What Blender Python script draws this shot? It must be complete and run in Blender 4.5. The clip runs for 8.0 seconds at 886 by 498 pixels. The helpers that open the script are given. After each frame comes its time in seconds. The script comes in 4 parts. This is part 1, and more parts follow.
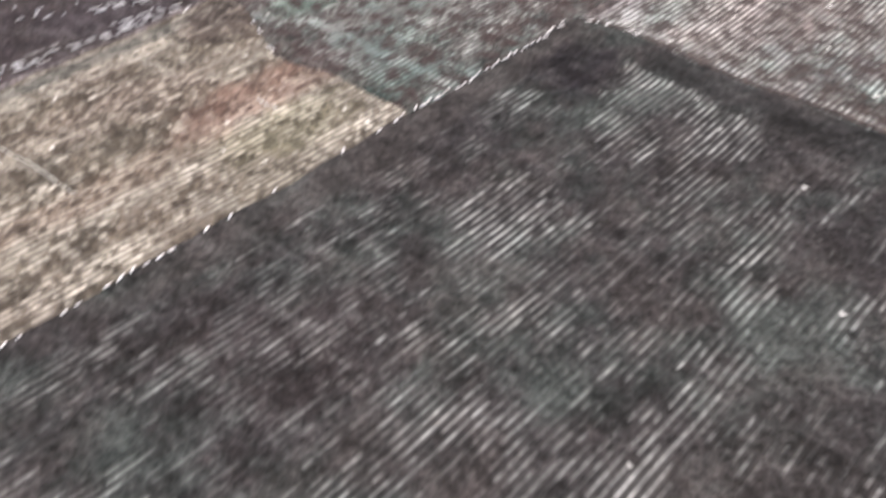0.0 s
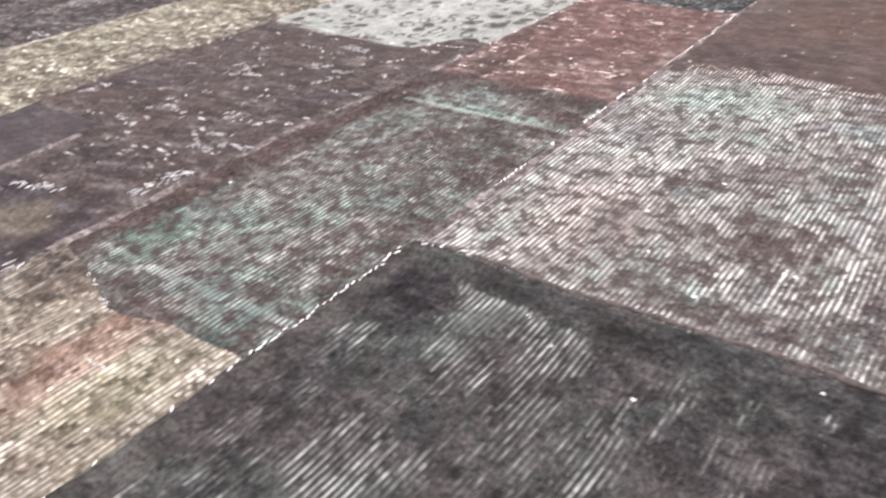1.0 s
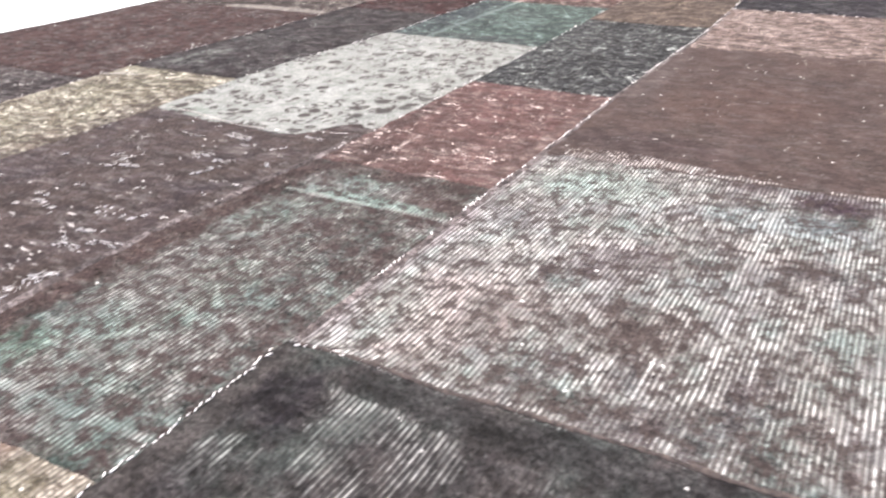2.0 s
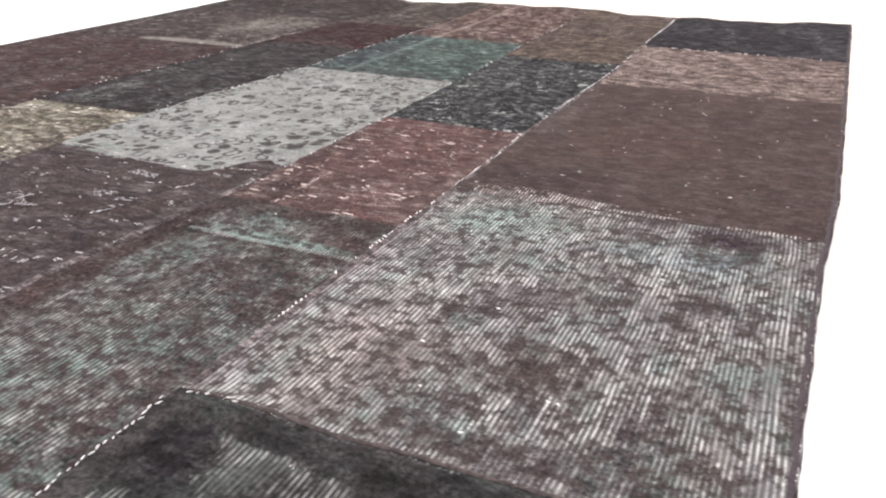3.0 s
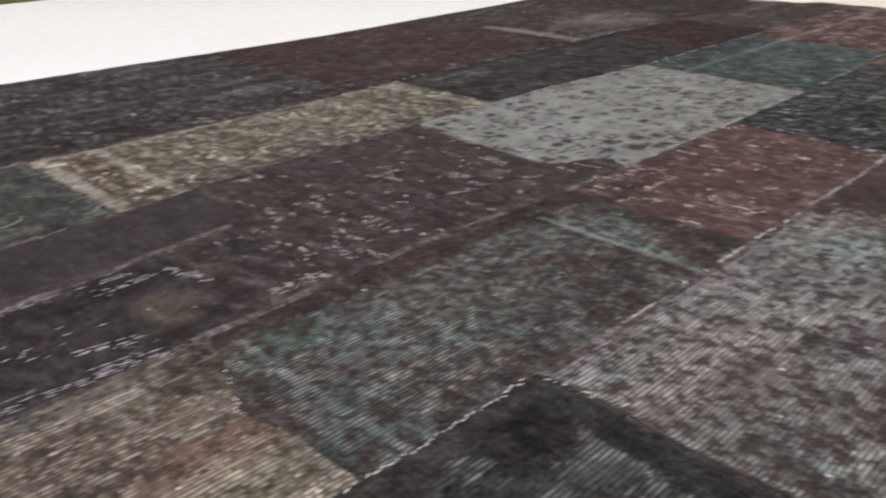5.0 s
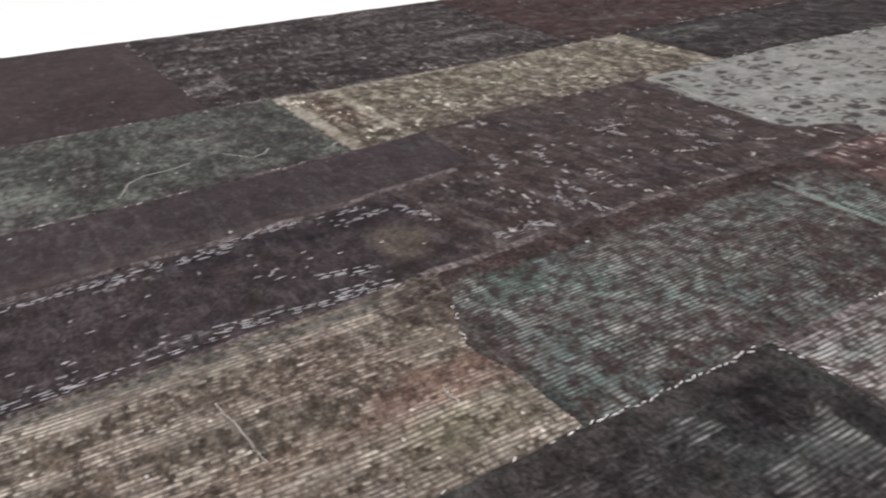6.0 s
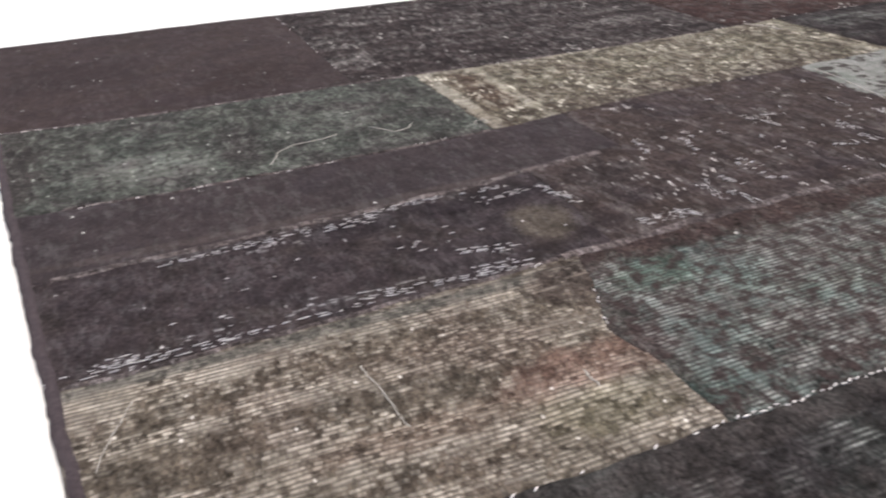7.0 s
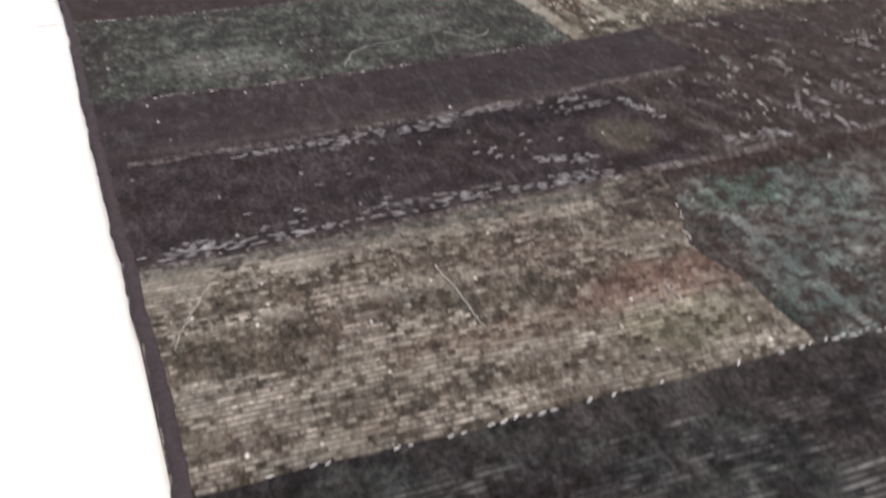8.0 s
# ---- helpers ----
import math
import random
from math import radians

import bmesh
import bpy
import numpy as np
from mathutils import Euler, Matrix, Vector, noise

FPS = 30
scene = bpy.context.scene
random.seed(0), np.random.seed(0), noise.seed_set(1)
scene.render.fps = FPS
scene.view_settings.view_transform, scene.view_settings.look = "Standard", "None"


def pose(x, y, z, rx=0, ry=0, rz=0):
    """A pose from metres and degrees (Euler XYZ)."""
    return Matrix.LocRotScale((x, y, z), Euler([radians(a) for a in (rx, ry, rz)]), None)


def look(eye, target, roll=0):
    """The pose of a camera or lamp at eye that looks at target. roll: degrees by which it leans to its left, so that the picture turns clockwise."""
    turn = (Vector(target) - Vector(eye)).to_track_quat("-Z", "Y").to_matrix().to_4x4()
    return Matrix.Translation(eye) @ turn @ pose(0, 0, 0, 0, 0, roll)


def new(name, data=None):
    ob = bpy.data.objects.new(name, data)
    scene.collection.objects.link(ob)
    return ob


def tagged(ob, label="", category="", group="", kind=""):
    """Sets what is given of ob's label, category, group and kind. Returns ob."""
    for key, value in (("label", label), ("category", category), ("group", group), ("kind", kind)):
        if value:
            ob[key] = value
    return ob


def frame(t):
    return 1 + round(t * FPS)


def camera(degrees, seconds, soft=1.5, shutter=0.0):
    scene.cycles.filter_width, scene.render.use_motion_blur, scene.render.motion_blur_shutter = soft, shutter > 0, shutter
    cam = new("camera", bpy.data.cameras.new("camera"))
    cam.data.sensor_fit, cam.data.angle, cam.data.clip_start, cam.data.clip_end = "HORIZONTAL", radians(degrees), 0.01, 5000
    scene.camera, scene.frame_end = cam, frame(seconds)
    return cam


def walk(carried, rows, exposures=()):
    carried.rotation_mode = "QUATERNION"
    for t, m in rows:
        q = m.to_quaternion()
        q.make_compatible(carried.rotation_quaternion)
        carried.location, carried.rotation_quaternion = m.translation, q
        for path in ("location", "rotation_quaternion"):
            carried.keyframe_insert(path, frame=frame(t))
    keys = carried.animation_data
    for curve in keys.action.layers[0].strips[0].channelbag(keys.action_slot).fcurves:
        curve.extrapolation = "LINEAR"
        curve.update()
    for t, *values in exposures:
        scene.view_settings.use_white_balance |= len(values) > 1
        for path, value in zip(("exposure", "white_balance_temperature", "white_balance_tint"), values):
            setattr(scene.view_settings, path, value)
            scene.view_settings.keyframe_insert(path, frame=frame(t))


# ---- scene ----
# camera
cam = camera(56.4, 8.0, soft=2.2, shutter=0.5)
PATH = [
    (0, (1.854, 0.091, 0.311), (0.815, 1.153, -1.029), -1.6),
    (0.2, (1.857, 0.098, 0.318), (0.812, 1.242, -0.947), -1.6),
    (0.5, (1.869, 0.106, 0.327), (0.792, 1.342, -0.82), -1.6),
    (0.8, (1.875, 0.129, 0.337), (0.832, 1.48, -0.706), -2.3),
    (1, (1.878, 0.142, 0.339), (0.853, 1.538, -0.66), -2.6),
    (1.5, (1.882, 0.155, 0.344), (0.951, 1.663, -0.583), -1.8),
    (2, (1.896, 0.173, 0.357), (1.016, 1.748, -0.505), -1.1),
    (2.2, (1.904, 0.18, 0.362), (1.04, 1.776, -0.478), -1.5),
    (3.3, (1.92, 0.193, 0.367), (1.194, 1.879, -0.426), 0.9),
    (3.5, (1.92, 0.195, 0.37), (1.181, 1.878, -0.418), 0.5),
    (4, (1.908, 0.185, 0.378), (1.07, 1.831, -0.388), -0.3),
    (4.2, (1.901, 0.176, 0.38), (0.984, 1.783, -0.381), -0.4),
    (4.5, (1.883, 0.164, 0.379), (0.833, 1.678, -0.397), -0.3),
    (4.7, (1.874, 0.157, 0.379), (0.735, 1.6, -0.41), -0.5),
    (5, (1.863, 0.143, 0.38), (0.573, 1.433, -0.438), -0.6),
    (5.2, (1.859, 0.129, 0.385), (0.505, 1.338, -0.454), -1.0),
    (6.3, (1.843, 0.105, 0.375), (0.268, 0.923, -0.546), -2.4),
    (6.5, (1.842, 0.1, 0.375), (0.248, 0.871, -0.553), -2.6),
    (7, (1.84, 0.086, 0.376), (0.193, 0.731, -0.557), -2.8),
    (7.5, (1.834, 0.068, 0.376), (0.151, 0.583, -0.574), -2.3),
    (7.7, (1.832, 0.068, 0.373), (0.157, 0.546, -0.61), -1.7),
    (7.9, (1.829, 0.063, 0.36), (0.202, 0.561, -0.692), -1.0),
    (8, (1.829, 0.064, 0.353), (0.224, 0.563, -0.73), -1.5),
]
EXPOSURES = [(t, stops + 0.12, 6720, 10.8) for t, stops in (
    (0.0, 0.78), (0.5, 0.98), (1.0, 1.15), (1.5, 1.31), (2.2, 1.2), (3.3, 0.34), (3.5, 0.28), (4.0, -0.02), (4.5, -0.37), (5.2, -0.34), (6.3, -0.03), (7.0, 0.12), (7.5, 0.0), (8.0, -0.2))]
walk(cam, [(t, look(eye, target, roll)) for t, eye, target, roll in PATH], EXPOSURES)

# bright overcast daylight
world = bpy.data.worlds.new("world")
scene.world = world
world.use_nodes = True
wn = world.node_tree.nodes
sky = wn.new("ShaderNodeTexSky")
sky.sky_type, sky.sun_disc = "NISHITA", False
sky.sun_elevation, sky.sun_rotation = radians(79), radians(-58)
sky.dust_density, sky.air_density = 4.0, 1.0
world.node_tree.links.new(sky.outputs[0], wn["Background"].inputs[0])
wn["Background"].inputs[1].default_value = 0.15
sun = new("sun", bpy.data.lights.new("sun", "SUN"))
sun.data.energy, sun.data.angle, sun.data.color = 2.7, radians(80), (1.0, 0.95, 0.9)
sun.matrix_world = look((-1.6, 1.0, 9.6), (0, 0, 0))

# ---- materials ----
DYE = 0.43  # depth of the over-dye
PITCH = 0.0047  # spacing of the bare warp threads


class Nodes:
    """A small writer of shader node trees."""

    def __init__(self, name):
        self.mat = bpy.data.materials.new(name)
        self.mat.use_nodes = True
        self.tree = self.mat.node_tree
        self.bsdf = self.tree.nodes["Principled BSDF"]

    def put(self, value, socket):
        if hasattr(value, "is_linked"):
            self.tree.links.new(value, socket)
        elif isinstance(value, tuple) and len(value) == 3 and socket.type == "RGBA":
            socket.default_value = (*value, 1)
        else:
            socket.default_value = value

    def math(self, op, a, b=0.0, c=0.0, clamp=False):
        n = self.tree.nodes.new("ShaderNodeMath")
        n.operation, n.use_clamp = op, clamp
        for v, k in ((a, 0), (b, 1), (c, 2)):
            self.put(v, n.inputs[k])
        return n.outputs[0]

    def xyz(self):
        n = self.tree.nodes.new("ShaderNodeTexCoord")
        m = self.tree.nodes.new("ShaderNodeSeparateXYZ")
        self.tree.links.new(n.outputs["Object"], m.inputs[0])
        return m.outputs[0], m.outputs[1], m.outputs[2]

    def vec(self, x, y, z=0.0):
        n = self.tree.nodes.new("ShaderNodeCombineXYZ")
        for v, k in ((x, 0), (y, 1), (z, 2)):
            self.put(v, n.inputs[k])
        return n.outputs[0]

    def noise(self, vector, scale=1.0, detail=2.0, rough=0.5):
        n = self.tree.nodes.new("ShaderNodeTexNoise")
        self.put(vector, n.inputs["Vector"])
        n.inputs["Scale"].default_value = scale
        n.inputs["Detail"].default_value = detail
        n.inputs["Roughness"].default_value = rough
        return n.outputs[0]

    def chance(self, vector):
        n = self.tree.nodes.new("ShaderNodeTexWhiteNoise")
        self.put(vector, n.inputs["Vector"])
        return n.outputs["Value"]

    def cells(self, vector, scale, feature="F1"):
        n = self.tree.nodes.new("ShaderNodeTexVoronoi")
        n.feature = feature
        self.put(vector, n.inputs["Vector"])
        n.inputs["Scale"].default_value = scale
        return n.outputs["Distance"], n.outputs["Color"]

    def step(self, v, lo, hi, a=0.0, b=1.0):
        n = self.tree.nodes.new("ShaderNodeMapRange")
        n.interpolation_type = "SMOOTHSTEP"
        for val, k in ((v, 0), (lo, 1), (hi, 2), (a, 3), (b, 4)):
            self.put(val, n.inputs[k])
        return n.outputs[0]

    def mix(self, f, a, b, kind="MIX"):
        n = self.tree.nodes.new("ShaderNodeMix")
        n.data_type, n.blend_type = "RGBA", kind
        self.put(f, n.inputs[0])
        self.put(a, n.inputs[6])
        self.put(b, n.inputs[7])
        return n.outputs[2]

    def gray(self, v):
        return self.vec(v, v, v)

    def bump(self, height, strength=0.4, distance=0.001):
        n = self.tree.nodes.new("ShaderNodeBump")
        n.inputs["Strength"].default_value = strength
        n.inputs["Distance"].default_value = distance
        self.put(height, n.inputs["Height"])
        self.tree.links.new(n.outputs[0], self.bsdf.inputs["Normal"])

    def finish(self, color, rough=0.85, specular=0.25):
        self.put(color, self.bsdf.inputs["Base Color"])
        self.put(rough, self.bsdf.inputs["Roughness"])
        self.bsdf.inputs["Specular IOR Level"].default_value = specular
        return self.mat


def tone(c, k):
    return tuple(min(1.0, v * k) for v in c)


def wool(name, seed, dye, dye2, thread=(0.42, 0.42, 0.39), wear=0.0, patchy=22.0, stretch=1.6, soft=0.10,
         fleck=0.0, fleck_scale=1.0, knots=0.0, knot_dye=(0.04, 0.028, 0.026),
         rings=False, bands=(), spots=(), stains_and_shade=(), hues=(), rib=1.0, mottle=1.0, streak=0.0, speck=0.25, dashes=110.0, grain=0.8, lane=0.0042, ragged=0.3, tuft=105.0):
    """Over-dyed, sheared rug wool. wear: how much of the bare warp shows (0 to 1); bands: (axis, centre, half width,
    added wear; below 0 it darkens);
    spots: (x, y, rx, ry, added wear); stains: (x, y, rx, ry, colour, amount); knots: dark tufts left standing; fleck:
    short light weft ends;
    streak: uneven pale rubbing across the pile; hues: further dyes (colour, amount) that cloud into one another;
    speck: single white knots; dashes: breaks of a thread to the metre; grain: how ragged the worn places are."""
    dye, dye2, knot_dye = tone(dye, DYE), tone(dye2, DYE), tone(knot_dye, DYE)
    n = Nodes(name)
    x, y, z = n.xyz()
    m = n.math
    wob = n.noise(n.vec(x, y, seed), 9.0, 1.0)
    glow = 0.0
    xw = m("MULTIPLY_ADD", wob, 0.006, x)
    turn = m("MULTIPLY", xw, 1.0 / PITCH)
    line = m("COSINE", m("MULTIPLY", turn, 2 * math.pi))
    stripe = n.step(line, -0.5, 0.9)
    row = m("FLOOR", m("ADD", turn, 0.5))
    dash = n.noise(n.vec(m("MULTIPLY", row, 7.31), m("MULTIPLY", y, dashes), seed), 1.0, 2.0, 0.6)
    broad = n.noise(n.vec(x, m("MULTIPLY", y, 1.0 / stretch), seed + 3.7), patchy, 5.0, 0.68)
    big = n.noise(n.vec(x, y, seed + 9.1), 5.0, 2.0)
    fine = n.noise(n.vec(m("MULTIPLY", x, 220.0), m("MULTIPLY", y, 230.0), seed), 1.0, 3.0, 0.65)
    grit = n.noise(n.vec(m("MULTIPLY", x, 80.0), m("MULTIPLY", y, 95.0), seed + 6.0), 1.0, 3.0, 0.7)
    weave = m("COSINE", m("MULTIPLY_ADD", row, 2.3, m("MULTIPLY", m("MULTIPLY_ADD", wob, 0.035, y), 2 * math.pi / 0.0052)))
    amount = m("ADD", m("MULTIPLY", m("SUBTRACT", broad, 0.5), 1.5), wear)
    amount = m("MULTIPLY_ADD", m("SUBTRACT", big, 0.5), 0.7, amount)
    amount = m("MULTIPLY_ADD", m("SUBTRACT", dash, 0.5), 0.9, amount)
    amount = m("MULTIPLY_ADD", m("SUBTRACT", grit, 0.5), grain, amount)
    # every knot of the weave wears off by itself
    knot = n.chance(n.vec(row, m("FLOOR", m("MULTIPLY_ADD", y, 170.0, m("MULTIPLY", row, 0.37))), seed))
    amount = m("MULTIPLY_ADD", m("SUBTRACT", knot, 0.5), ragged, amount)
    for axis, centre, half, add in bands:
        d = m("ABSOLUTE", m("SUBTRACT", xw if axis == "x" else m("MULTIPLY_ADD", wob, 0.012, y), centre))
        shown = n.step(d, half * 0.6, half * 1.3, add, 0.0)
        amount = m("ADD", amount, shown)
        if add > 0.3:
            glow = m("ADD", shown, glow)

    def blob(cx, cy, rx, ry):
        dx = m("MULTIPLY", m("SUBTRACT", x, cx), 1.0 / rx)
        dy = m("MULTIPLY", m("SUBTRACT", y, cy), 1.0 / ry)
        r = m("ADD", m("MULTIPLY", dx, dx), m("MULTIPLY", dy, dy))
        r = m("MULTIPLY_ADD", m("SUBTRACT", broad, 0.5), 2.6, r)
        r = m("MULTIPLY_ADD", m("SUBTRACT", grit, 0.5), 0.9, r)
        return n.step(r, 0.15, 1.35, 1.0, 0.0)

    for cx, cy, rx, ry, add in spots:
        amount = m("MULTIPLY_ADD", blob(cx, cy, rx, ry), add, amount)
    bare = n.step(amount, 0.5 - soft, 0.5 + soft)
    # dyed pile
    color = n.mix(n.step(big, 0.3, 0.7), dye, dye2)
    clouds = []
    for k, (hue, amt) in enumerate(hues):
        cloud = n.noise(n.vec(x, m("MULTIPLY", y, 0.8), seed * 1.7 + 11.3 * k), 14.0, 5.0, 0.68)
        clouds.append((n.step(cloud, 0.44, 0.66, 0.0, amt), hue))
        color = n.mix(clouds[-1][0], color, tone(hue, 0.42 * DYE))
    for cx, cy, rx, ry, blot_color, amt in stains_and_shade:
        color = n.mix(m("MULTIPLY", blob(cx, cy, rx, ry), amt), color, tone(blot_color, DYE))
    rub = n.noise(n.vec(m("MULTIPLY", x, 38.0), m("MULTIPLY", y, 120.0), seed + 2.6), 1.0, 3.0, 0.65)
    color = n.mix(n.step(m("MULTIPLY_ADD", m("SUBTRACT", broad, 0.5), 0.5, rub), 0.48, 0.70, 0.0, 0.08 * mottle * mottle + 0.75 * streak), color, tone(thread, 0.75))
    color = n.mix(mottle, color, n.gray(n.step(fine, 0.22, 0.78, 0.22, 1.75)), "MULTIPLY")
    color = n.mix(mottle, color, n.gray(n.step(grit, 0.25, 0.75, 0.6, 1.4)), "MULTIPLY")
    mid = n.noise(n.vec(m("MULTIPLY", x, 34.0), m("MULTIPLY", y, 38.0), seed + 7.7), 1.0, 4.0, 0.7)
    color = n.mix(mottle, color, n.gray(n.step(mid, 0.3, 0.7, 0.42, 1.6)), "MULTIPLY")
    # bare warp: pale threads with dyed gaps between
    pale = n.mix(n.step(dash, 0.3, 0.65, 0.6, 0.0), thread, tone(thread, 0.45))
    one = n.noise(n.vec(m("MULTIPLY", row, 3.17), m("MULTIPLY", y, 9.0), seed + 0.6), 1.0, 1.0)
    pale = n.mix(0.8, pale, n.gray(n.step(one, 0.3, 0.7, 0.55, 1.25)), "MULTIPLY")
    for f, hue in clouds:
        pale = n.mix(m("MULTIPLY", f, 0.8), pale, hue)
    for cx, cy, rx, ry, blot_color, amt in stains_and_shade:
        pale = n.mix(m("MULTIPLY", blob(cx, cy, rx, ry), amt * 0.75), pale, n.mix(0.5, blot_color, tone(blot_color, 2.0)))
    gap = n.mix(0.6, color, n.mix(0.2, tone((0.03, 0.026, 0.026), DYE), pale))
    # the threads part in some places and mat together in others
    parted = n.step(n.noise(n.vec(x, m("MULTIPLY", y, 0.7), seed + 12.9), 34.0, 3.0, 0.6), 0.36, 0.62, 0.25 * rib, rib)
    warp = n.mix(m("MULTIPLY", stripe, parted), n.mix(1.0 - rib, gap, n.mix(0.5, gap, pale)), pale)
    warp = n.mix(1.0, warp, n.gray(n.step(weave, -1.0, 0.8, 0.92, 1.06)), "MULTIPLY")
    color = n.mix(bare, color, warp)
    if knots:
        tufts = n.noise(n.vec(m("MULTIPLY", x, tuft), m("MULTIPLY", y, tuft), seed + 1.9), 1.0, 3.0, 0.6)
        tufts = m("MULTIPLY_ADD", m("SUBTRACT", knot, 0.5), 0.14, tufts)
        tufts = m("MULTIPLY_ADD", m("SUBTRACT", broad, 0.5), -0.45, tufts)
        tufts = m("MULTIPLY_ADD", glow, -0.14, tufts)
        color = n.mix(n.step(tufts, 0.58 - 0.25 * knots, 0.82 - 0.25 * knots, 0.0, 0.90), color, n.mix(1.0, knot_dye, n.gray(n.step(fine, 0.22, 0.78, 0.5, 1.5)), "MULTIPLY"))
    if rings:
        d, c = n.cells(n.vec(m("MULTIPLY_ADD", fine, 0.007, x), m("MULTIPLY_ADD", wob, 0.05, m("MULTIPLY", y, 0.85)), seed), 42.0)
        sep = n.tree.nodes.new("ShaderNodeSeparateColor")
        n.tree.links.new(c, sep.inputs[0])
        edge = m("MULTIPLY", n.step(d, 0.22, 0.30), n.step(d, 0.40, 0.48, 1.0, 0.0))
        full = m("MULTIPLY", n.step(d, 0.30, 0.42, 1.0, 0.0), n.step(sep.outputs[0], 0.84, 0.88))
        arc = n.step(n.noise(n.vec(m("MULTIPLY", x, 75.0), m("MULTIPLY", y, 75.0), seed + 2.0), 1.0, 1.0), 0.38, 0.50)
        bits = n.noise(n.vec(m("MULTIPLY", x, 70.0), m("MULTIPLY", y, 95.0), seed + 7.0), 1.0, 2.0)
        ring = m("MAXIMUM", m("MAXIMUM", m("MULTIPLY", edge, arc), full), n.step(bits, 0.68, 0.74))
        color = n.mix(m("MULTIPLY", ring, 0.94), color, knot_dye)
    if fleck:
        path = m("MULTIPLY", m("MULTIPLY_ADD", wob, 0.012, y), 1.0 / lane)
        r = m("FLOOR", path)
        thin = n.step(m("ABSOLUTE", m("SUBTRACT", m("FRACT", path), 0.5)), 0.10, 0.36, 1.0, 0.0)
        f = n.noise(n.vec(m("MULTIPLY", x, 95.0 / fleck_scale), m("MULTIPLY", r, 5.77), seed + 8.0), 1.0, 2.0, 0.6)
        f2 = n.noise(n.vec(x, y, seed + 4.4), 17.0, 3.0, 0.6)
        f = m("MULTIPLY_ADD", m("SUBTRACT", f2, 0.5), 0.8, f)
        f = n.step(f, 0.80 - 0.25 * fleck, 0.95 - 0.25 * fleck, 0.0, 1.0)
        color = n.mix(m("MULTIPLY", f, thin), color, tone(thread, 1.3))
    if speck:
        d, c = n.cells(n.vec(x, m("MULTIPLY", y, 1.5), seed + 0.3), 62.0)
        pick = n.tree.nodes.new("ShaderNodeSeparateColor")
        n.tree.links.new(c, pick.inputs[0])
        odd = m("MULTIPLY_ADD", m("SUBTRACT", broad, 0.5), 0.8, pick.outputs[1])
        dot = m("MULTIPLY", n.step(d, 0.07, 0.20, 1.0, 0.0), n.step(odd, 1.0 - 0.2 * speck, 1.04 - 0.2 * speck))
        color = n.mix(m("MULTIPLY", dot, 0.9), color, n.mix(0.4, (0.60, 0.58, 0.56), tone(thread, 1.3)))
    n.bump(m("ADD", m("ADD", m("MULTIPLY", fine, 0.8), m("MULTIPLY", grit, 0.6)), m("MULTIPLY", bare, m("MULTIPLY", stripe, 0.9))), 0.6, 0.0014)
    return n.finish(color, 0.9, 0.06)


def plain(name, c, c2, scale=40.0, rough=0.8, specular=0.3, bump=0.3, distance=0.001):
    n = Nodes(name)
    x, y, z = n.xyz()
    f = n.noise(n.vec(x, y, z), scale, 4.0, 0.6)
    n.bump(f, bump, distance)
    return n.finish(n.mix(n.step(f, 0.3, 0.7), c, c2), rough, specular)


GREY = (0.40, 0.41, 0.39)
COTTON = plain("cotton_thread", (0.74, 0.71, 0.69), (0.54, 0.51, 0.50), 300.0)
RIDGE = wool("mauve_seam_wool", 27.0, (0.145, 0.120, 0.118), (0.175, 0.145, 0.140), (0.36, 0.33, 0.33), 0.08, 40.0, 1.0, 0.3, rib=0.2, fleck=0.4, speck=0.2, mottle=1.0, streak=0.3)
YARN = plain("dull_cotton_yarn", (0.44, 0.42, 0.38), (0.26, 0.245, 0.22), 300.0)
BARE = plain("bare_warp_cotton", (0.74, 0.72, 0.71), (0.40, 0.385, 0.385), 160.0, 0.85)
BINDING = plain("edge_binding_wool", (0.032, 0.024, 0.027), (0.055, 0.042, 0.046), 220.0, 0.9)
BACKING = plain("backing_cloth", (0.07, 0.058, 0.058), (0.10, 0.085, 0.083), 200.0, 0.9)

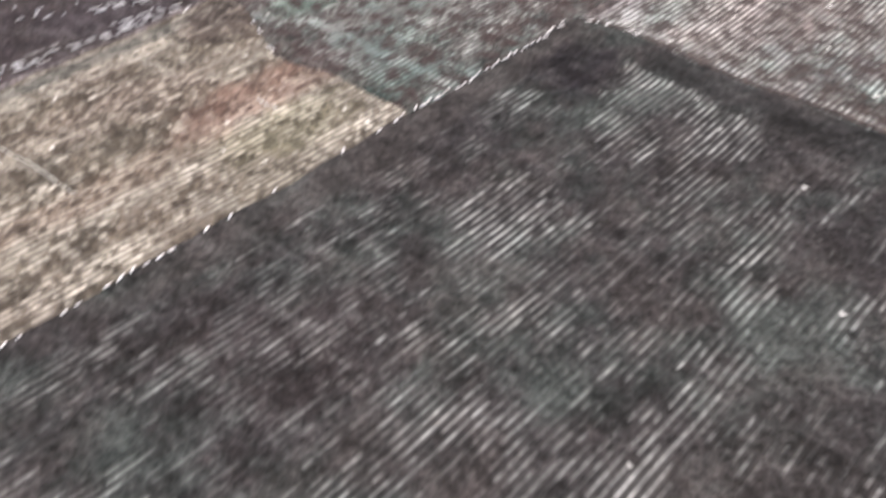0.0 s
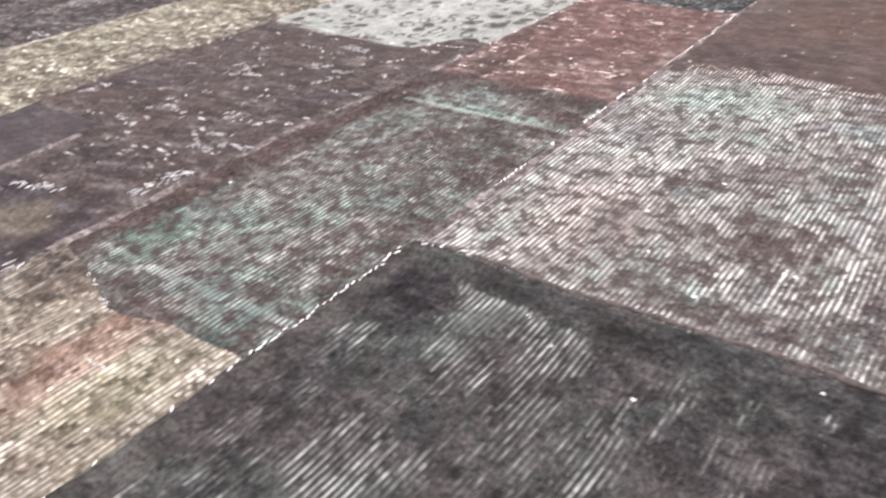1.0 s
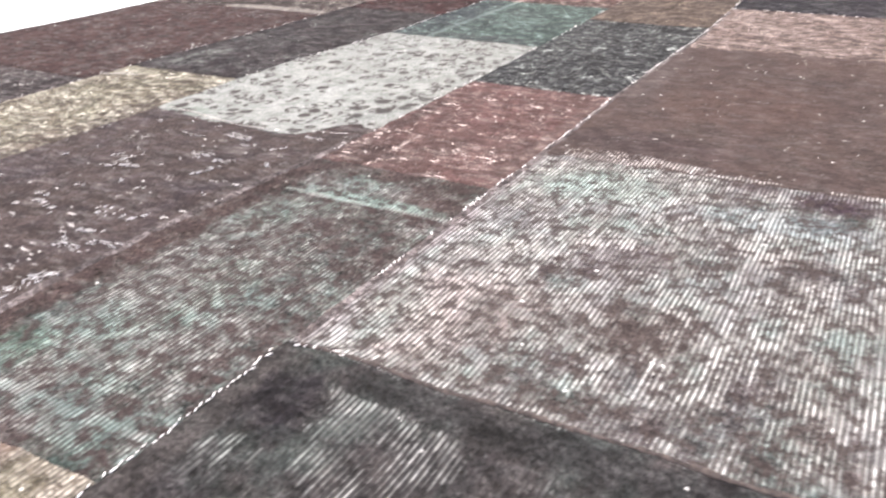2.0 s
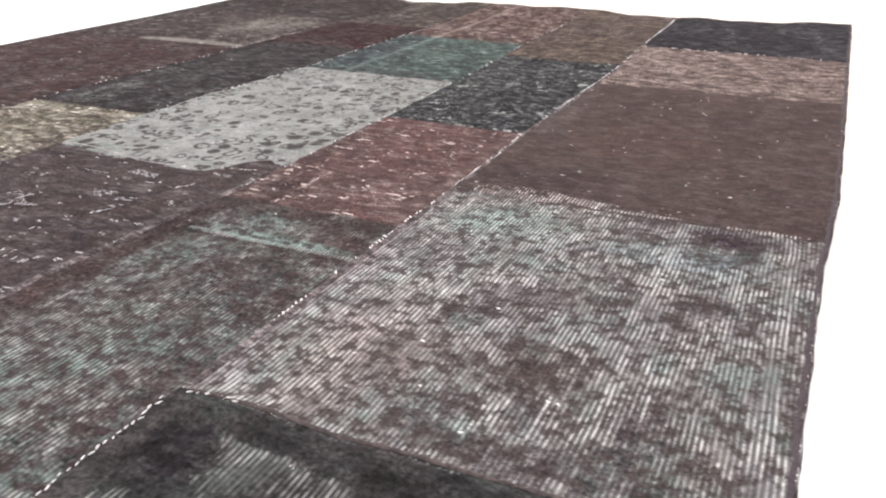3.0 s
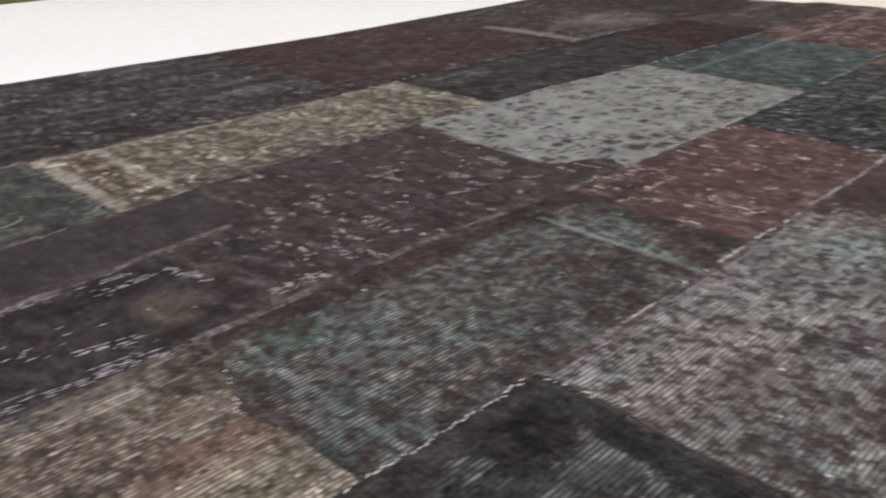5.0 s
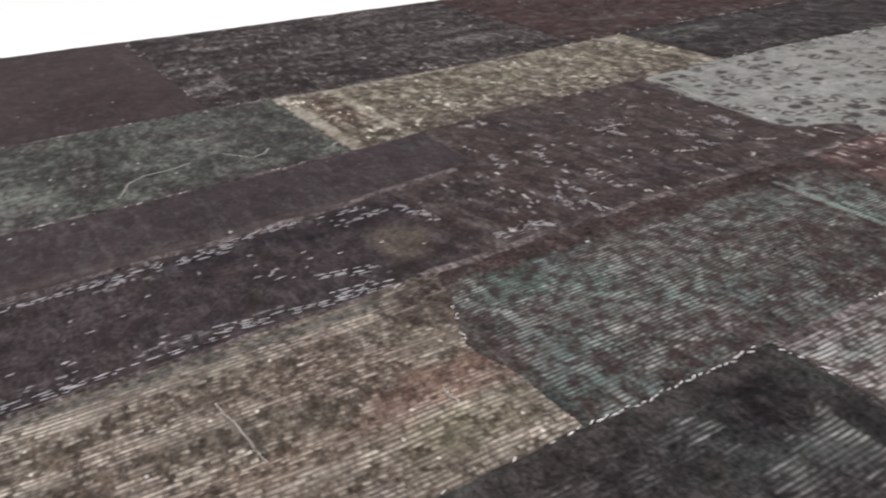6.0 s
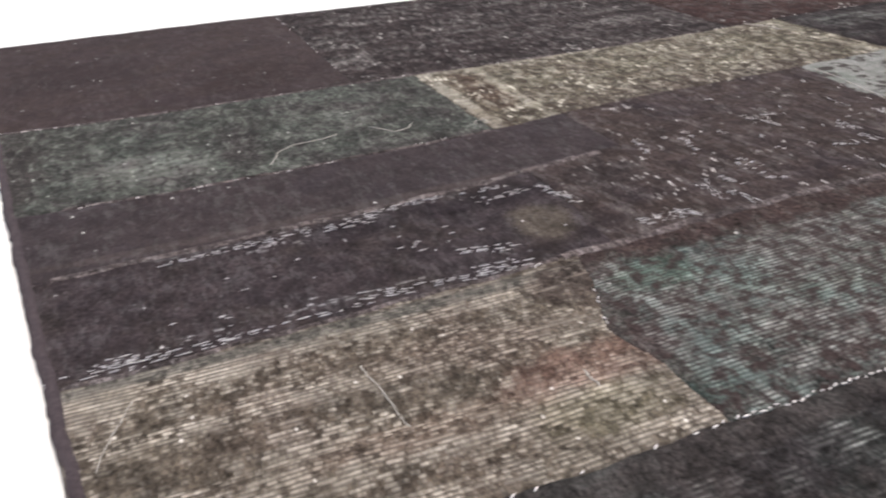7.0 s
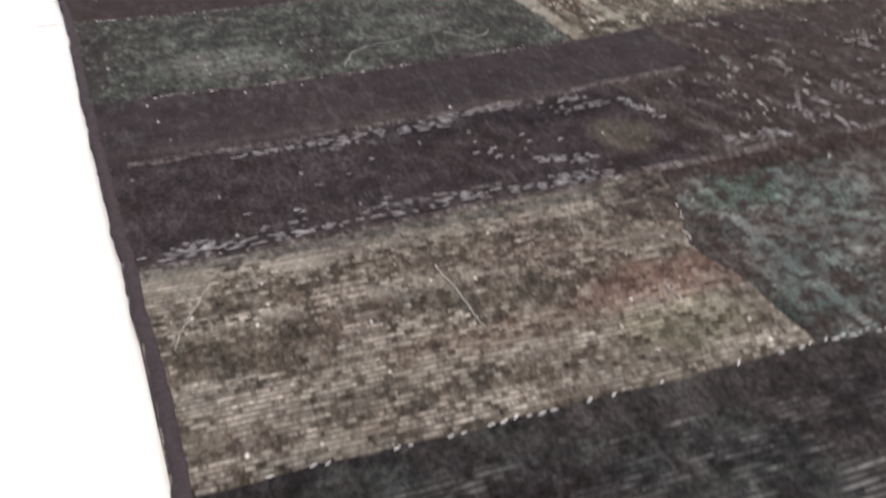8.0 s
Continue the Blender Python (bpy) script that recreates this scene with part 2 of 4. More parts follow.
MATS = {
    "charcoal": wool("charcoal_wool", 1.0, (0.043, 0.038, 0.039), (0.053, 0.047, 0.046), (0.27, 0.268, 0.26), 0.32, 34.0, 2.0, 0.40, dashes=40.0, grain=0.35, speck=0.05, ragged=0.25, mottle=0.8,
                     hues=[((0.19, 0.235, 0.215), 0.5), ((0.21, 0.175, 0.165), 0.45)],
                     bands=[("y", 0.598, 0.014, -0.6), ("x", 1.93, 0.03, -0.35), ("x", 1.512, 0.018, -0.6)],
                     spots=[(1.550, 0.545, 0.036, 0.05, -0.9), (1.74, 0.585, 0.16, 0.02, -0.5), (1.88, 0.50, 0.08, 0.10, -0.45), (1.63, 0.37, 0.04, 0.04, 0.2), (1.62, 0.565, 0.03, 0.03, 0.25), (1.68, 0.54, 0.04, 0.03, 0.2), (1.835, 0.359, 0.05, 0.10, -0.15), (1.709, 0.564, 0.05, 0.06, -0.2)],
                     stains_and_shade=[(1.513, 0.40, 0.020, 0.25, (0.082, 0.072, 0.069), 0.7), (1.552, 0.548, 0.032, 0.045, (0.022, 0.019, 0.023), 0.8), (1.74, 0.587, 0.18, 0.018, (0.044, 0.041, 0.041), 0.8), (1.90, 0.52, 0.08, 0.08, (0.040, 0.036, 0.038), 0.6), (1.60, 0.22, 0.05, 0.06, (0.05, 0.034, 0.034), 0.25)]),
    "ivory": wool("ivory_worn_wool", 2.0, (0.090, 0.070, 0.067), (0.104, 0.080, 0.077), (0.56, 0.56, 0.53), 0.66, 30.0, 1.1, 0.36, dashes=55.0, rib=0.85, grain=0.8, ragged=0.25, tuft=72.0,
                  knots=0.68, knot_dye=(0.086, 0.066, 0.062),
                  hues=[((0.30, 0.375, 0.35), 0.95), ((0.46, 0.41, 0.40), 0.3), ((0.24, 0.20, 0.18), 0.35), ((0.22, 0.205, 0.24), 0.4)],
                  bands=[("x", 1.812, 0.008, 0.35), ("x", 1.915, 0.006, 0.3), ("x", 1.935, 0.007, 0.35)],
                  spots=[(1.56, 0.85, 0.06, 0.25, 0.35), (1.75, 0.76, 0.05, 0.05, -0.25), (1.69, 0.67, 0.05, 0.04, -0.2), (1.86, 1.08, 0.06, 0.05, -0.5), (1.64, 1.05, 0.1, 0.06, 0.3), (1.86, 0.66, 0.12, 0.05, -0.22), (1.66, 0.84, 0.04, 0.04, -0.25), (1.88, 0.93, 0.03, 0.06, -0.2), (1.76, 0.93, 0.03, 0.05, -0.2)],
                  stains_and_shade=[(1.87, 1.120, 0.07, 0.035, (0.062, 0.038, 0.052), 0.9), (1.78, 1.135, 0.04, 0.02, (0.075, 0.048, 0.055), 0.7), (1.60, 0.72, 0.07, 0.10, (0.36, 0.285, 0.27), 0.4),
                          (1.62, 1.06, 0.09, 0.06, (0.24, 0.31, 0.28), 0.6), (1.82, 1.04, 0.10, 0.04, (0.24, 0.29, 0.30), 0.55), (1.75, 0.77, 0.05, 0.05, (0.085, 0.06, 0.052), 0.4), (1.70, 0.88, 0.05, 0.04, (0.11, 0.08, 0.095), 0.4),
                          (1.513, 0.85, 0.013, 0.3, (0.20, 0.165, 0.17), 0.75)]),
    "brown_plain": wool("plain_brown_wool", 3.0, (0.096, 0.069, 0.064), (0.116, 0.080, 0.072), (0.5, 0.47, 0.45), -0.45, 14.0, 0.7, fleck=0.36, speck=0.15, mottle=0.45, streak=0.06,
                        hues=[((0.22, 0.17, 0.16), 0.5), ((0.24, 0.175, 0.15), 0.5)], bands=[("y", 1.158, 0.010, 0.45)],
                        spots=[(1.60, 1.175, 0.11, 0.030, 1.0), (1.74, 1.168, 0.09, 0.020, 0.9), (1.90, 1.158, 0.06, 0.012, 0.7), (1.78, 1.83, 0.03, 0.012, 0.7), (1.74, 1.84, 0.02, 0.010, 0.7)],
                        stains_and_shade=[(1.62, 1.24, 0.12, 0.06, (0.080, 0.058, 0.058), 0.6), (1.70, 1.50, 0.12, 0.16, (0.125, 0.078, 0.066), 0.4), (1.53, 1.6, 0.03, 0.2, (0.13, 0.105, 0.10), 0.6)], lane=0.006, fleck_scale=1.8),
    "rose": wool("dusty_rose_wool", 4.0, (0.155, 0.113, 0.102), (0.188, 0.140, 0.126), (0.38, 0.31, 0.28), 0.22, 18.0, 0.35, 0.25, rib=0.35, fleck=0.6, fleck_scale=2.4, streak=0.8, lane=0.008),
    "ink": wool("ink_violet_wool", 5.0, (0.034, 0.030, 0.036), (0.046, 0.040, 0.048), GREY, -0.30, 16.0, 3.0, fleck=0.1,
                bands=[("x", 1.68, 0.006, 0.25), ("x", 1.84, 0.006, 0.25)], streak=0.1),
    "tan": wool("worn_tan_wool", 6.0, (0.155, 0.127, 0.100), (0.170, 0.140, 0.110), (0.60, 0.550, 0.47), 0.37, 30.0, 1.0, 0.50, rib=0.68, grain=1.3, dashes=210.0, speck=0.4, ragged=0.75, mottle=0.8,
                hues=[((0.33, 0.285, 0.225), 0.5), ((0.25, 0.175, 0.15), 0.35)],
                # the band at x 1.385 paints the dark of a fold's crease
                bands=[("x", 1.285, 0.010, 0.35), ("x", 1.318, 0.014, -0.15), ("x", 1.352, 0.012, 0.22), ("x", 1.385, 0.012, -0.22), ("x", 1.43, 0.022, 0.22),
                       ("x", 1.488, 0.010, 0.15)],
                spots=[(1.36, 0.05, 0.05, 0.08, -0.15), (1.295, 0.42, 0.04, 0.035, -0.4), (1.30, 0.02, 0.02, 0.03, 0.5), (1.33, 0.16, 0.03, 0.05, 0.25), (1.39, 0.15, 0.02, 0.05, 0.3), (1.345, 0.415, 0.04, 0.012, 0.2), (1.286, 0.12, 0.014, 0.03, 0.6), (1.282, 0.02, 0.014, 0.03, 0.6)],
                stains_and_shade=[(1.40, 0.37, 0.03, 0.08, (0.26, 0.155, 0.125), 0.55), (1.42, 0.24, 0.02, 0.10, (0.23, 0.165, 0.13), 0.4), (1.45, 0.36, 0.03, 0.06, (0.20, 0.185, 0.12), 0.5), (1.266, 0.22, 0.011, 0.5, (0.14, 0.135, 0.12), 0.9),
                        (1.34, 0.30, 0.03, 0.12, (0.19, 0.145, 0.12), 0.35), (1.285, 0.42, 0.04, 0.04, (0.100, 0.078, 0.068), 0.9)]),
    "teal": wool("teal_worn_wool", 7.0, (0.082, 0.064, 0.061), (0.094, 0.074, 0.068), (0.35, 0.36, 0.34), 0.52, 30.0, 1.0, 0.38, ragged=0.3, rib=0.85, tuft=78.0,
                 knots=0.70, knot_dye=(0.076, 0.054, 0.052), hues=[((0.235, 0.315, 0.295), 0.85), ((0.27, 0.225, 0.22), 0.45), ((0.16, 0.215, 0.18), 0.5)],
                 bands=[("x", 1.256, 0.026, -0.55), ("y", 0.8935, 0.0045, 1.0), ("y", 0.985, 0.03, -0.2), ("y", 0.430, 0.012, -0.5), ("y", 0.475, 0.005, 0.5), ("x", 1.488, 0.012, -0.2)],
                 spots=[(1.36, 0.93, 0.09, 0.03, 0.25), (1.37, 0.58, 0.08, 0.08, 0.25), (1.44, 0.8, 0.06, 0.08, -0.2), (1.262, 0.89, 0.045, 0.03, -1.0)],
                 stains_and_shade=[(1.250, 0.70, 0.038, 0.34, (0.084, 0.058, 0.053), 0.95), (1.46, 0.93, 0.05, 0.06, (0.085, 0.056, 0.052), 0.7), (1.31, 0.50, 0.03, 0.05, (0.10, 0.16, 0.125), 0.6),
                         (1.40, 0.898, 0.10, 0.014, (0.23, 0.31, 0.28), 0.8), (1.36, 0.985, 0.12, 0.025, (0.085, 0.062, 0.056), 0.8)]),
    "brick": wool("brick_red_wool", 8.0, (0.150, 0.084, 0.079), (0.138, 0.088, 0.082), (0.52, 0.44, 0.41), -0.22, 24.0, 0.8, 0.4, fleck=0.68, streak=0.22, mottle=0.6, fleck_scale=2.0, speck=0.3,
                  hues=[((0.26, 0.17, 0.15), 0.4)],
                  bands=[("x", 1.292, 0.004, 0.45), ("x", 1.325, 0.005, 0.4)], spots=[(1.45, 1.09, 0.05, 0.05, 0.35), (1.36, 1.10, 0.05, 0.04, 0.2)],
                  stains_and_shade=[(1.29, 1.04, 0.05, 0.05, (0.088, 0.060, 0.056), 0.9), (1.27, 1.20, 0.015, 0.15, (0.095, 0.064, 0.06), 0.8), (1.49, 1.2, 0.012, 0.2, (0.15, 0.11, 0.10), 0.5)], lane=0.0052),
    "black": wool("black_flecked_wool", 9.0, (0.034, 0.033, 0.035), (0.042, 0.041, 0.043), (0.34, 0.36, 0.34), 0.18, 46.0, 0.8, 0.25, knots=0.4, knot_dye=(0.022, 0.020, 0.024), fleck=0.72, rib=0.3, streak=0.22, lane=0.010, fleck_scale=2.2, ragged=0.6),
    "umber": wool("umber_wool", 10.0, (0.118, 0.090, 0.074), (0.102, 0.080, 0.072), (0.30, 0.24, 0.20), 0.12, 12.0, 2.0, 0.3, rib=0.3, fleck=0.3, streak=0.3, lane=0.008, fleck_scale=2.4),
    "violet": wool("violet_brown_wool", 11.0, (0.074, 0.060, 0.063), (0.084, 0.066, 0.068), GREY, -0.40, 15.0, 1.5, fleck=0.10, speck=0.22, mottle=0.35, streak=0.08,
                   hues=[((0.20, 0.165, 0.185), 0.5)], stains_and_shade=[(1.040, 0.35, 0.010, 0.45, (0.125, 0.100, 0.095), 0.6)]),
    "plum": wool("plum_worn_wool", 12.0, (0.070, 0.056, 0.061), (0.078, 0.062, 0.065), (0.40, 0.39, 0.40), -0.24, 24.0, 2.4, 0.10, dashes=60.0, grain=0.9, fleck=0.10, streak=0.06, fleck_scale=1.6, mottle=0.6, speck=0.15,
                 hues=[((0.17, 0.14, 0.155), 0.5), ((0.15, 0.12, 0.10), 0.5)],
                 bands=[("x", 1.066, 0.010, 0.48), ("x", 1.232, 0.012, 0.40)],
                 stains_and_shade=[(1.165, 0.460, 0.040, 0.036, (0.155, 0.132, 0.108), 0.8), (1.09, 0.40, 0.025, 0.2, (0.036, 0.029, 0.034), 0.6)],
                 spots=[(1.17, 0.32, 0.03, 0.05, 0.3), (1.165, 0.455, 0.04, 0.036, -0.6), (1.205, 0.40, 0.018, 0.04, 0.62), (1.10, 0.505, 0.03, 0.012, 0.75), (1.21, 0.25, 0.02, 0.08, 0.42), (1.09, 0.22, 0.02, 0.10, 0.55)]),
    "cocoa": wool("cocoa_flecked_wool", 13.0, (0.084, 0.064, 0.062), (0.094, 0.072, 0.068), (0.42, 0.40, 0.39), -0.22, 22.0, 0.9, 0.12, grain=0.9, speck=0.12, fleck=0.50, streak=0.14, fleck_scale=2.4, mottle=0.6,
                  hues=[((0.16, 0.13, 0.15), 0.6), ((0.20, 0.15, 0.13), 0.5)],
                  bands=[("x", 1.222, 0.012, 0.25)], spots=[(1.10, 0.60, 0.05, 0.04, -0.4), (1.19, 0.67, 0.03, 0.03, 0.55), (1.09, 1.01, 0.05, 0.03, 0.45), (1.04, 0.86, 0.04, 0.03, 0.4)],
                  stains_and_shade=[(1.10, 0.58, 0.05, 0.05, (0.060, 0.049, 0.049), 0.7), (1.236, 0.8, 0.010, 0.3, (0.12, 0.10, 0.095), 0.5)]),
    "leopard": wool("grey_spotted_wool", 14.0, (0.39, 0.398, 0.37), (0.415, 0.427, 0.40), (0.42, 0.42, 0.41), 0.05, 20.0, 1.2, 0.4, rib=0.2, rings=True, streak=0.1,
                    hues=[((0.76, 0.80, 0.75), 0.5), ((0.80, 0.80, 0.76), 0.5)],
                    knot_dye=(0.090, 0.076, 0.072), mottle=0.4, stains_and_shade=[(0.93, 1.09, 0.05, 0.03, (0.30, 0.34, 0.30), 0.5)] + [(px, py, 0.013, 0.015, (0.07, 0.06, 0.056), 0.9) for px, py in ((1.182, 1.263), (1.212, 1.217), (1.163, 1.215), (1.186, 1.182), (1.198, 1.296), (1.236, 1.303), (1.231, 1.250))]),
    "green": wool("sea_green_wool", 15.0, (0.078, 0.108, 0.095), (0.088, 0.122, 0.108), (0.22, 0.28, 0.255), 0.12, 30.0, 0.7, 0.4, rib=0.3, fleck=0.55, streak=0.5, knots=0.45,
                  knot_dye=(0.055, 0.062, 0.060), bands=[("x", 0.985, 0.007, 0.8)], hues=[((0.22, 0.29, 0.26), 0.5), ((0.12, 0.11, 0.12), 0.5)],
                  stains_and_shade=[(0.92, 2.0, 0.075, 0.35, (0.056, 0.062, 0.068), 0.95), (1.1, 1.78, 0.16, 0.05, (0.060, 0.058, 0.062), 0.7)], lane=0.008, fleck_scale=2.4),
    "rust": wool("rust_streaked_wool", 16.0, (0.112, 0.066, 0.060), (0.115, 0.076, 0.070), (0.42, 0.34, 0.31), 0.10, hues=[((0.30, 0.22, 0.17), 0.6), ((0.12, 0.075, 0.075), 0.5)],  patchy=20.0, stretch=3.0, soft=0.35, rib=0.3, fleck=0.6,
                 bands=[("x", 0.98, 0.007, 0.35), ("x", 1.12, 0.02, -0.3)], streak=0.6, lane=0.008, fleck_scale=2.4),
    "sage": wool("sage_grey_wool", 17.0, (0.110, 0.114, 0.100), (0.108, 0.120, 0.104), (0.25, 0.265, 0.235), 0.12, 20.0, 0.6, 0.4, rib=0.2, knots=0.44, streak=0.36, fleck=0.40, mottle=0.8, fleck_scale=2.6, lane=0.0075,
                 hues=[((0.20, 0.235, 0.205), 0.6), ((0.17, 0.14, 0.145), 0.7)],
                 knot_dye=(0.060, 0.052, 0.053), spots=[(0.80, 0.10, 0.06, 0.09, 0.6), (0.72, 0.36, 0.08, 0.08, 0.3)], stains_and_shade=[(0.74, -0.08, 0.2, 0.07, (0.080, 0.070, 0.066), 0.8), (0.78, 0.22, 0.10, 0.03, (0.070, 0.058, 0.058), 0.7)]),
    "cream": wool("cream_olive_wool", 18.0, (0.190, 0.168, 0.125), (0.205, 0.180, 0.138), (0.50, 0.475, 0.40), 0.20, 30.0, 0.6, 0.45, rib=0.2, fleck=0.74, knots=0.46, streak=0.6, fleck_scale=2.0, ragged=0.5,
                  hues=[((0.40, 0.385, 0.27), 0.6), ((0.26, 0.20, 0.16), 0.6)],
                  knot_dye=(0.088, 0.066, 0.052), bands=[("y", 0.557, 0.012, 0.6), ("y", 0.64, 0.010, 0.5), ("x", 0.603, 0.010, 0.5), ("y", 1.245, 0.010, 0.4)],
                  stains_and_shade=[(0.72, 0.60, 0.12, 0.03, (0.13, 0.085, 0.064), 0.8), (0.86, 0.90, 0.05, 0.35, (0.10, 0.076, 0.068), 0.6)], lane=0.008),
    # the two darker blotches put the soft shade of fold waves into the dye
    "mauve": wool("mauve_brown_wool", 26.0, (0.084, 0.063, 0.065), (0.096, 0.071, 0.070), GREY, -0.42, 13.0, 1.5, fleck=0.12, fleck_scale=2.0, speck=0.12, mottle=0.3, streak=0.05,
                  hues=[((0.17, 0.13, 0.14), 0.5), ((0.19, 0.14, 0.12), 0.4)], stains_and_shade=[(0.30, 0.02, 0.10, 0.12, (0.066, 0.049, 0.050), 0.8), (0.46, 0.30, 0.10, 0.10, (0.070, 0.050, 0.048), 0.7)]),
    "slate": wool("slate_violet_wool", 19.0, (0.048, 0.039, 0.040), (0.056, 0.046, 0.046), (0.22, 0.228, 0.212), -0.10, 20.0, 2.2, 0.2, rib=0.3, fleck=0.42,
                  bands=[("x", 0.640, 0.02, 0.15)], spots=[(0.68, 1.38, 0.06, 0.14, 0.55), (0.80, 1.8, 0.08, 0.3, -0.4)], streak=0.28, lane=0.008, fleck_scale=2.4),
    "maroon": wool("maroon_wool", 20.0, (0.052, 0.024, 0.024), (0.056, 0.028, 0.027), GREY, -0.36, 18.0, 2.0, fleck=0.25, streak=0.05, lane=0.008, fleck_scale=2.4),
    "mouse": wool("mouse_brown_wool", 21.0, (0.082, 0.066, 0.057), (0.074, 0.058, 0.052), (0.25, 0.22, 0.20), 0.0, 14.0, 3.0, 0.3, rib=0.3, fleck=0.35, streak=0.5, lane=0.008, fleck_scale=2.4),
    "chestnut": wool("chestnut_wool", 22.0, (0.068, 0.040, 0.037), (0.078, 0.046, 0.042), GREY, -0.34, 14.0, 1.2, fleck=0.36, mottle=0.8, streak=0.15, lane=0.008, fleck_scale=2.4),
    "pebble": wool("pebble_streaked_wool", 23.0, (0.060, 0.045, 0.042), (0.068, 0.05, 0.046), (0.32, 0.29, 0.26), -0.02, 18.0, 1.6, 0.25, rib=0.3, fleck=0.5,
                   bands=[], spots=[(0.44, 1.905, 0.17, 0.032, 1.5), (0.46, 2.22, 0.16, 0.24, 0.52), (0.12, 2.15, 0.15, 0.4, -0.5)], streak=0.4, lane=0.008, fleck_scale=2.4),
    "striped": wool("dark_streaked_wool", 24.0, (0.054, 0.042, 0.042), (0.062, 0.049, 0.048), (0.31, 0.295, 0.28), 0.08, 18.0, 5.0, 0.3, rib=0.3, fleck=0.62,
                    bands=[("x", 0.10, 0.03, 0.15), ("x", 0.36, 0.02, 0.2), ("x", 0.55, 0.03, -0.3)], streak=0.36, lane=0.008, fleck_scale=2.4),
    "bark": wool("dark_bark_wool", 25.0, (0.050, 0.036, 0.033), (0.058, 0.043, 0.04), GREY, -0.35, 16.0, 2.0, fleck=0.12, streak=0.1, lane=0.008, fleck_scale=2.4),
}


def floor_material():
    n = Nodes("white_polished_floor")
    x, y, z = n.xyz()
    a = n.noise(n.vec(x, y, 0.0), 1.3, 3.0)
    b = n.noise(n.vec(x, y, 4.0), 30.0, 3.0)
    c = n.mix(n.step(a, 0.3, 0.7), (0.93, 0.905, 0.84), (0.90, 0.87, 0.805))
    n.bump(b, 0.04, 0.001)
    return n.finish(c, n.step(b, 0.3, 0.7, 0.10, 0.18), 0.5)


FLOOR = floor_material()
WALL = plain("cream_render", (0.74, 0.60, 0.44), (0.66, 0.53, 0.38), 14.0, 0.9, 0.2, 0.4, 0.003)
LAWN = plain("lawn_soil", (0.14, 0.18, 0.07), (0.20, 0.23, 0.10), 9.0, 0.95, 0.1, 0.5, 0.01)
BLADE = plain("grass_blade", (0.16, 0.22, 0.07), (0.28, 0.31, 0.13), 25.0, 0.6, 0.3, 0.0)
IRON = plain("dark_iron", (0.025, 0.022, 0.022), (0.04, 0.034, 0.033), 60.0, 0.5, 0.4)


# ---- helpers ----
def mesh_object(name, verts, faces, material, parent=None, smooth=True):
    me = bpy.data.meshes.new(name)
    me.from_pydata(verts, [], faces)
    me.materials.append(material)
    if smooth:
        me.polygons.foreach_set("use_smooth", [True] * len(me.polygons))
    me.update()
    ob = new(name, me)
    if parent:
        ob.parent = parent
    return ob


def part(name, bm, material, parent=None, label="", smooth=False):
    me = bpy.data.meshes.new(name)
    bm.to_mesh(me)
    bm.free()
    me.materials.append(material)
    if smooth:
        me.polygons.foreach_set("use_smooth", [True] * len(me.polygons))
    ob = new(name, me)
    if parent:
        ob.parent = parent
    return tagged(ob, label) if label else ob


def box(bm, x0, x1, y0, y1, z0, z1, bevel=0.0):
    r = bmesh.ops.create_cube(bm, size=1.0, matrix=Matrix.LocRotScale(((x0 + x1) / 2, (y0 + y1) / 2, (z0 + z1) / 2), None, (x1 - x0, y1 - y0, z1 - z0)))
    if bevel:
        edges = list({e for v in r["verts"] for e in v.link_edges})
        bmesh.ops.bevel(bm, geom=edges, offset=bevel, segments=2, affect="EDGES")


# ---- the setting ----
FLOOR_Z = -0.010
bm = bmesh.new()
box(bm, -1.36, 7.0, -5.0, 6.6, FLOOR_Z - 0.12, FLOOR_Z, 0.004)
tagged(part("floor", bm, FLOOR), "polished white floor slab, overexposed by daylight", "floor", kind="structure")

bm = bmesh.new()
bmesh.ops.create_grid(bm, x_segments=60, y_segments=60, size=600.0)
for v in bm.verts:
    v.co.z = FLOOR_Z - 0.06
tagged(part("ground", bm, LAWN), "green lawn beside the white floor", "ground", kind="structure")

# cream end wall with narrow upright gaps, added out of view for floor reflections
bm = bmesh.new()
edges_x = [-1.36, -0.92, -0.84, -0.34, -0.26, 0.32, 0.40, 7.0]
for k in range(0, len(edges_x), 2):
    box(bm, edges_x[k], edges_x[k + 1], 6.2, 6.35, FLOOR_Z, 2.3)
box(bm, -1.36, 7.0, 6.2, 6.35, 2.3, 2.7)
tagged(part("wall_for_reflections", bm, WALL), "unseen cream end wall with upright slots, added to streak the floor's reflections", "wall", kind="structure")

# grass along the edge of the floor
rng = np.random.default_rng(5)
count = 24000
gx = -1.375 - np.abs(rng.normal(0, 0.55, count))
gy = rng.uniform(0.8, 6.0, count)
ang = rng.uniform(0, 2 * math.pi, count)
hgt = rng.uniform(0.02, 0.055, count)
wid = rng.uniform(0.0012, 0.0026, count)
lean = rng.uniform(0.0, 0.03, count)
gz = np.full(count, FLOOR_Z - 0.062)
ca, sa = np.cos(ang), np.sin(ang)
v0 = np.stack([gx - ca * wid, gy - sa * wid, gz], 1)
v1 = np.stack([gx + ca * wid, gy + sa * wid, gz], 1)
v2 = np.stack([gx + sa * lean, gy - ca * lean, gz + hgt], 1)
verts = np.stack([v0, v1, v2], 1).reshape(-1, 3)
grass = mesh_object("grass", verts.tolist(), np.arange(count * 3).reshape(-1, 3).tolist(), BLADE, smooth=False)
tagged(grass, "short green lawn grass along the floor's edge", "grass", kind="stuff")

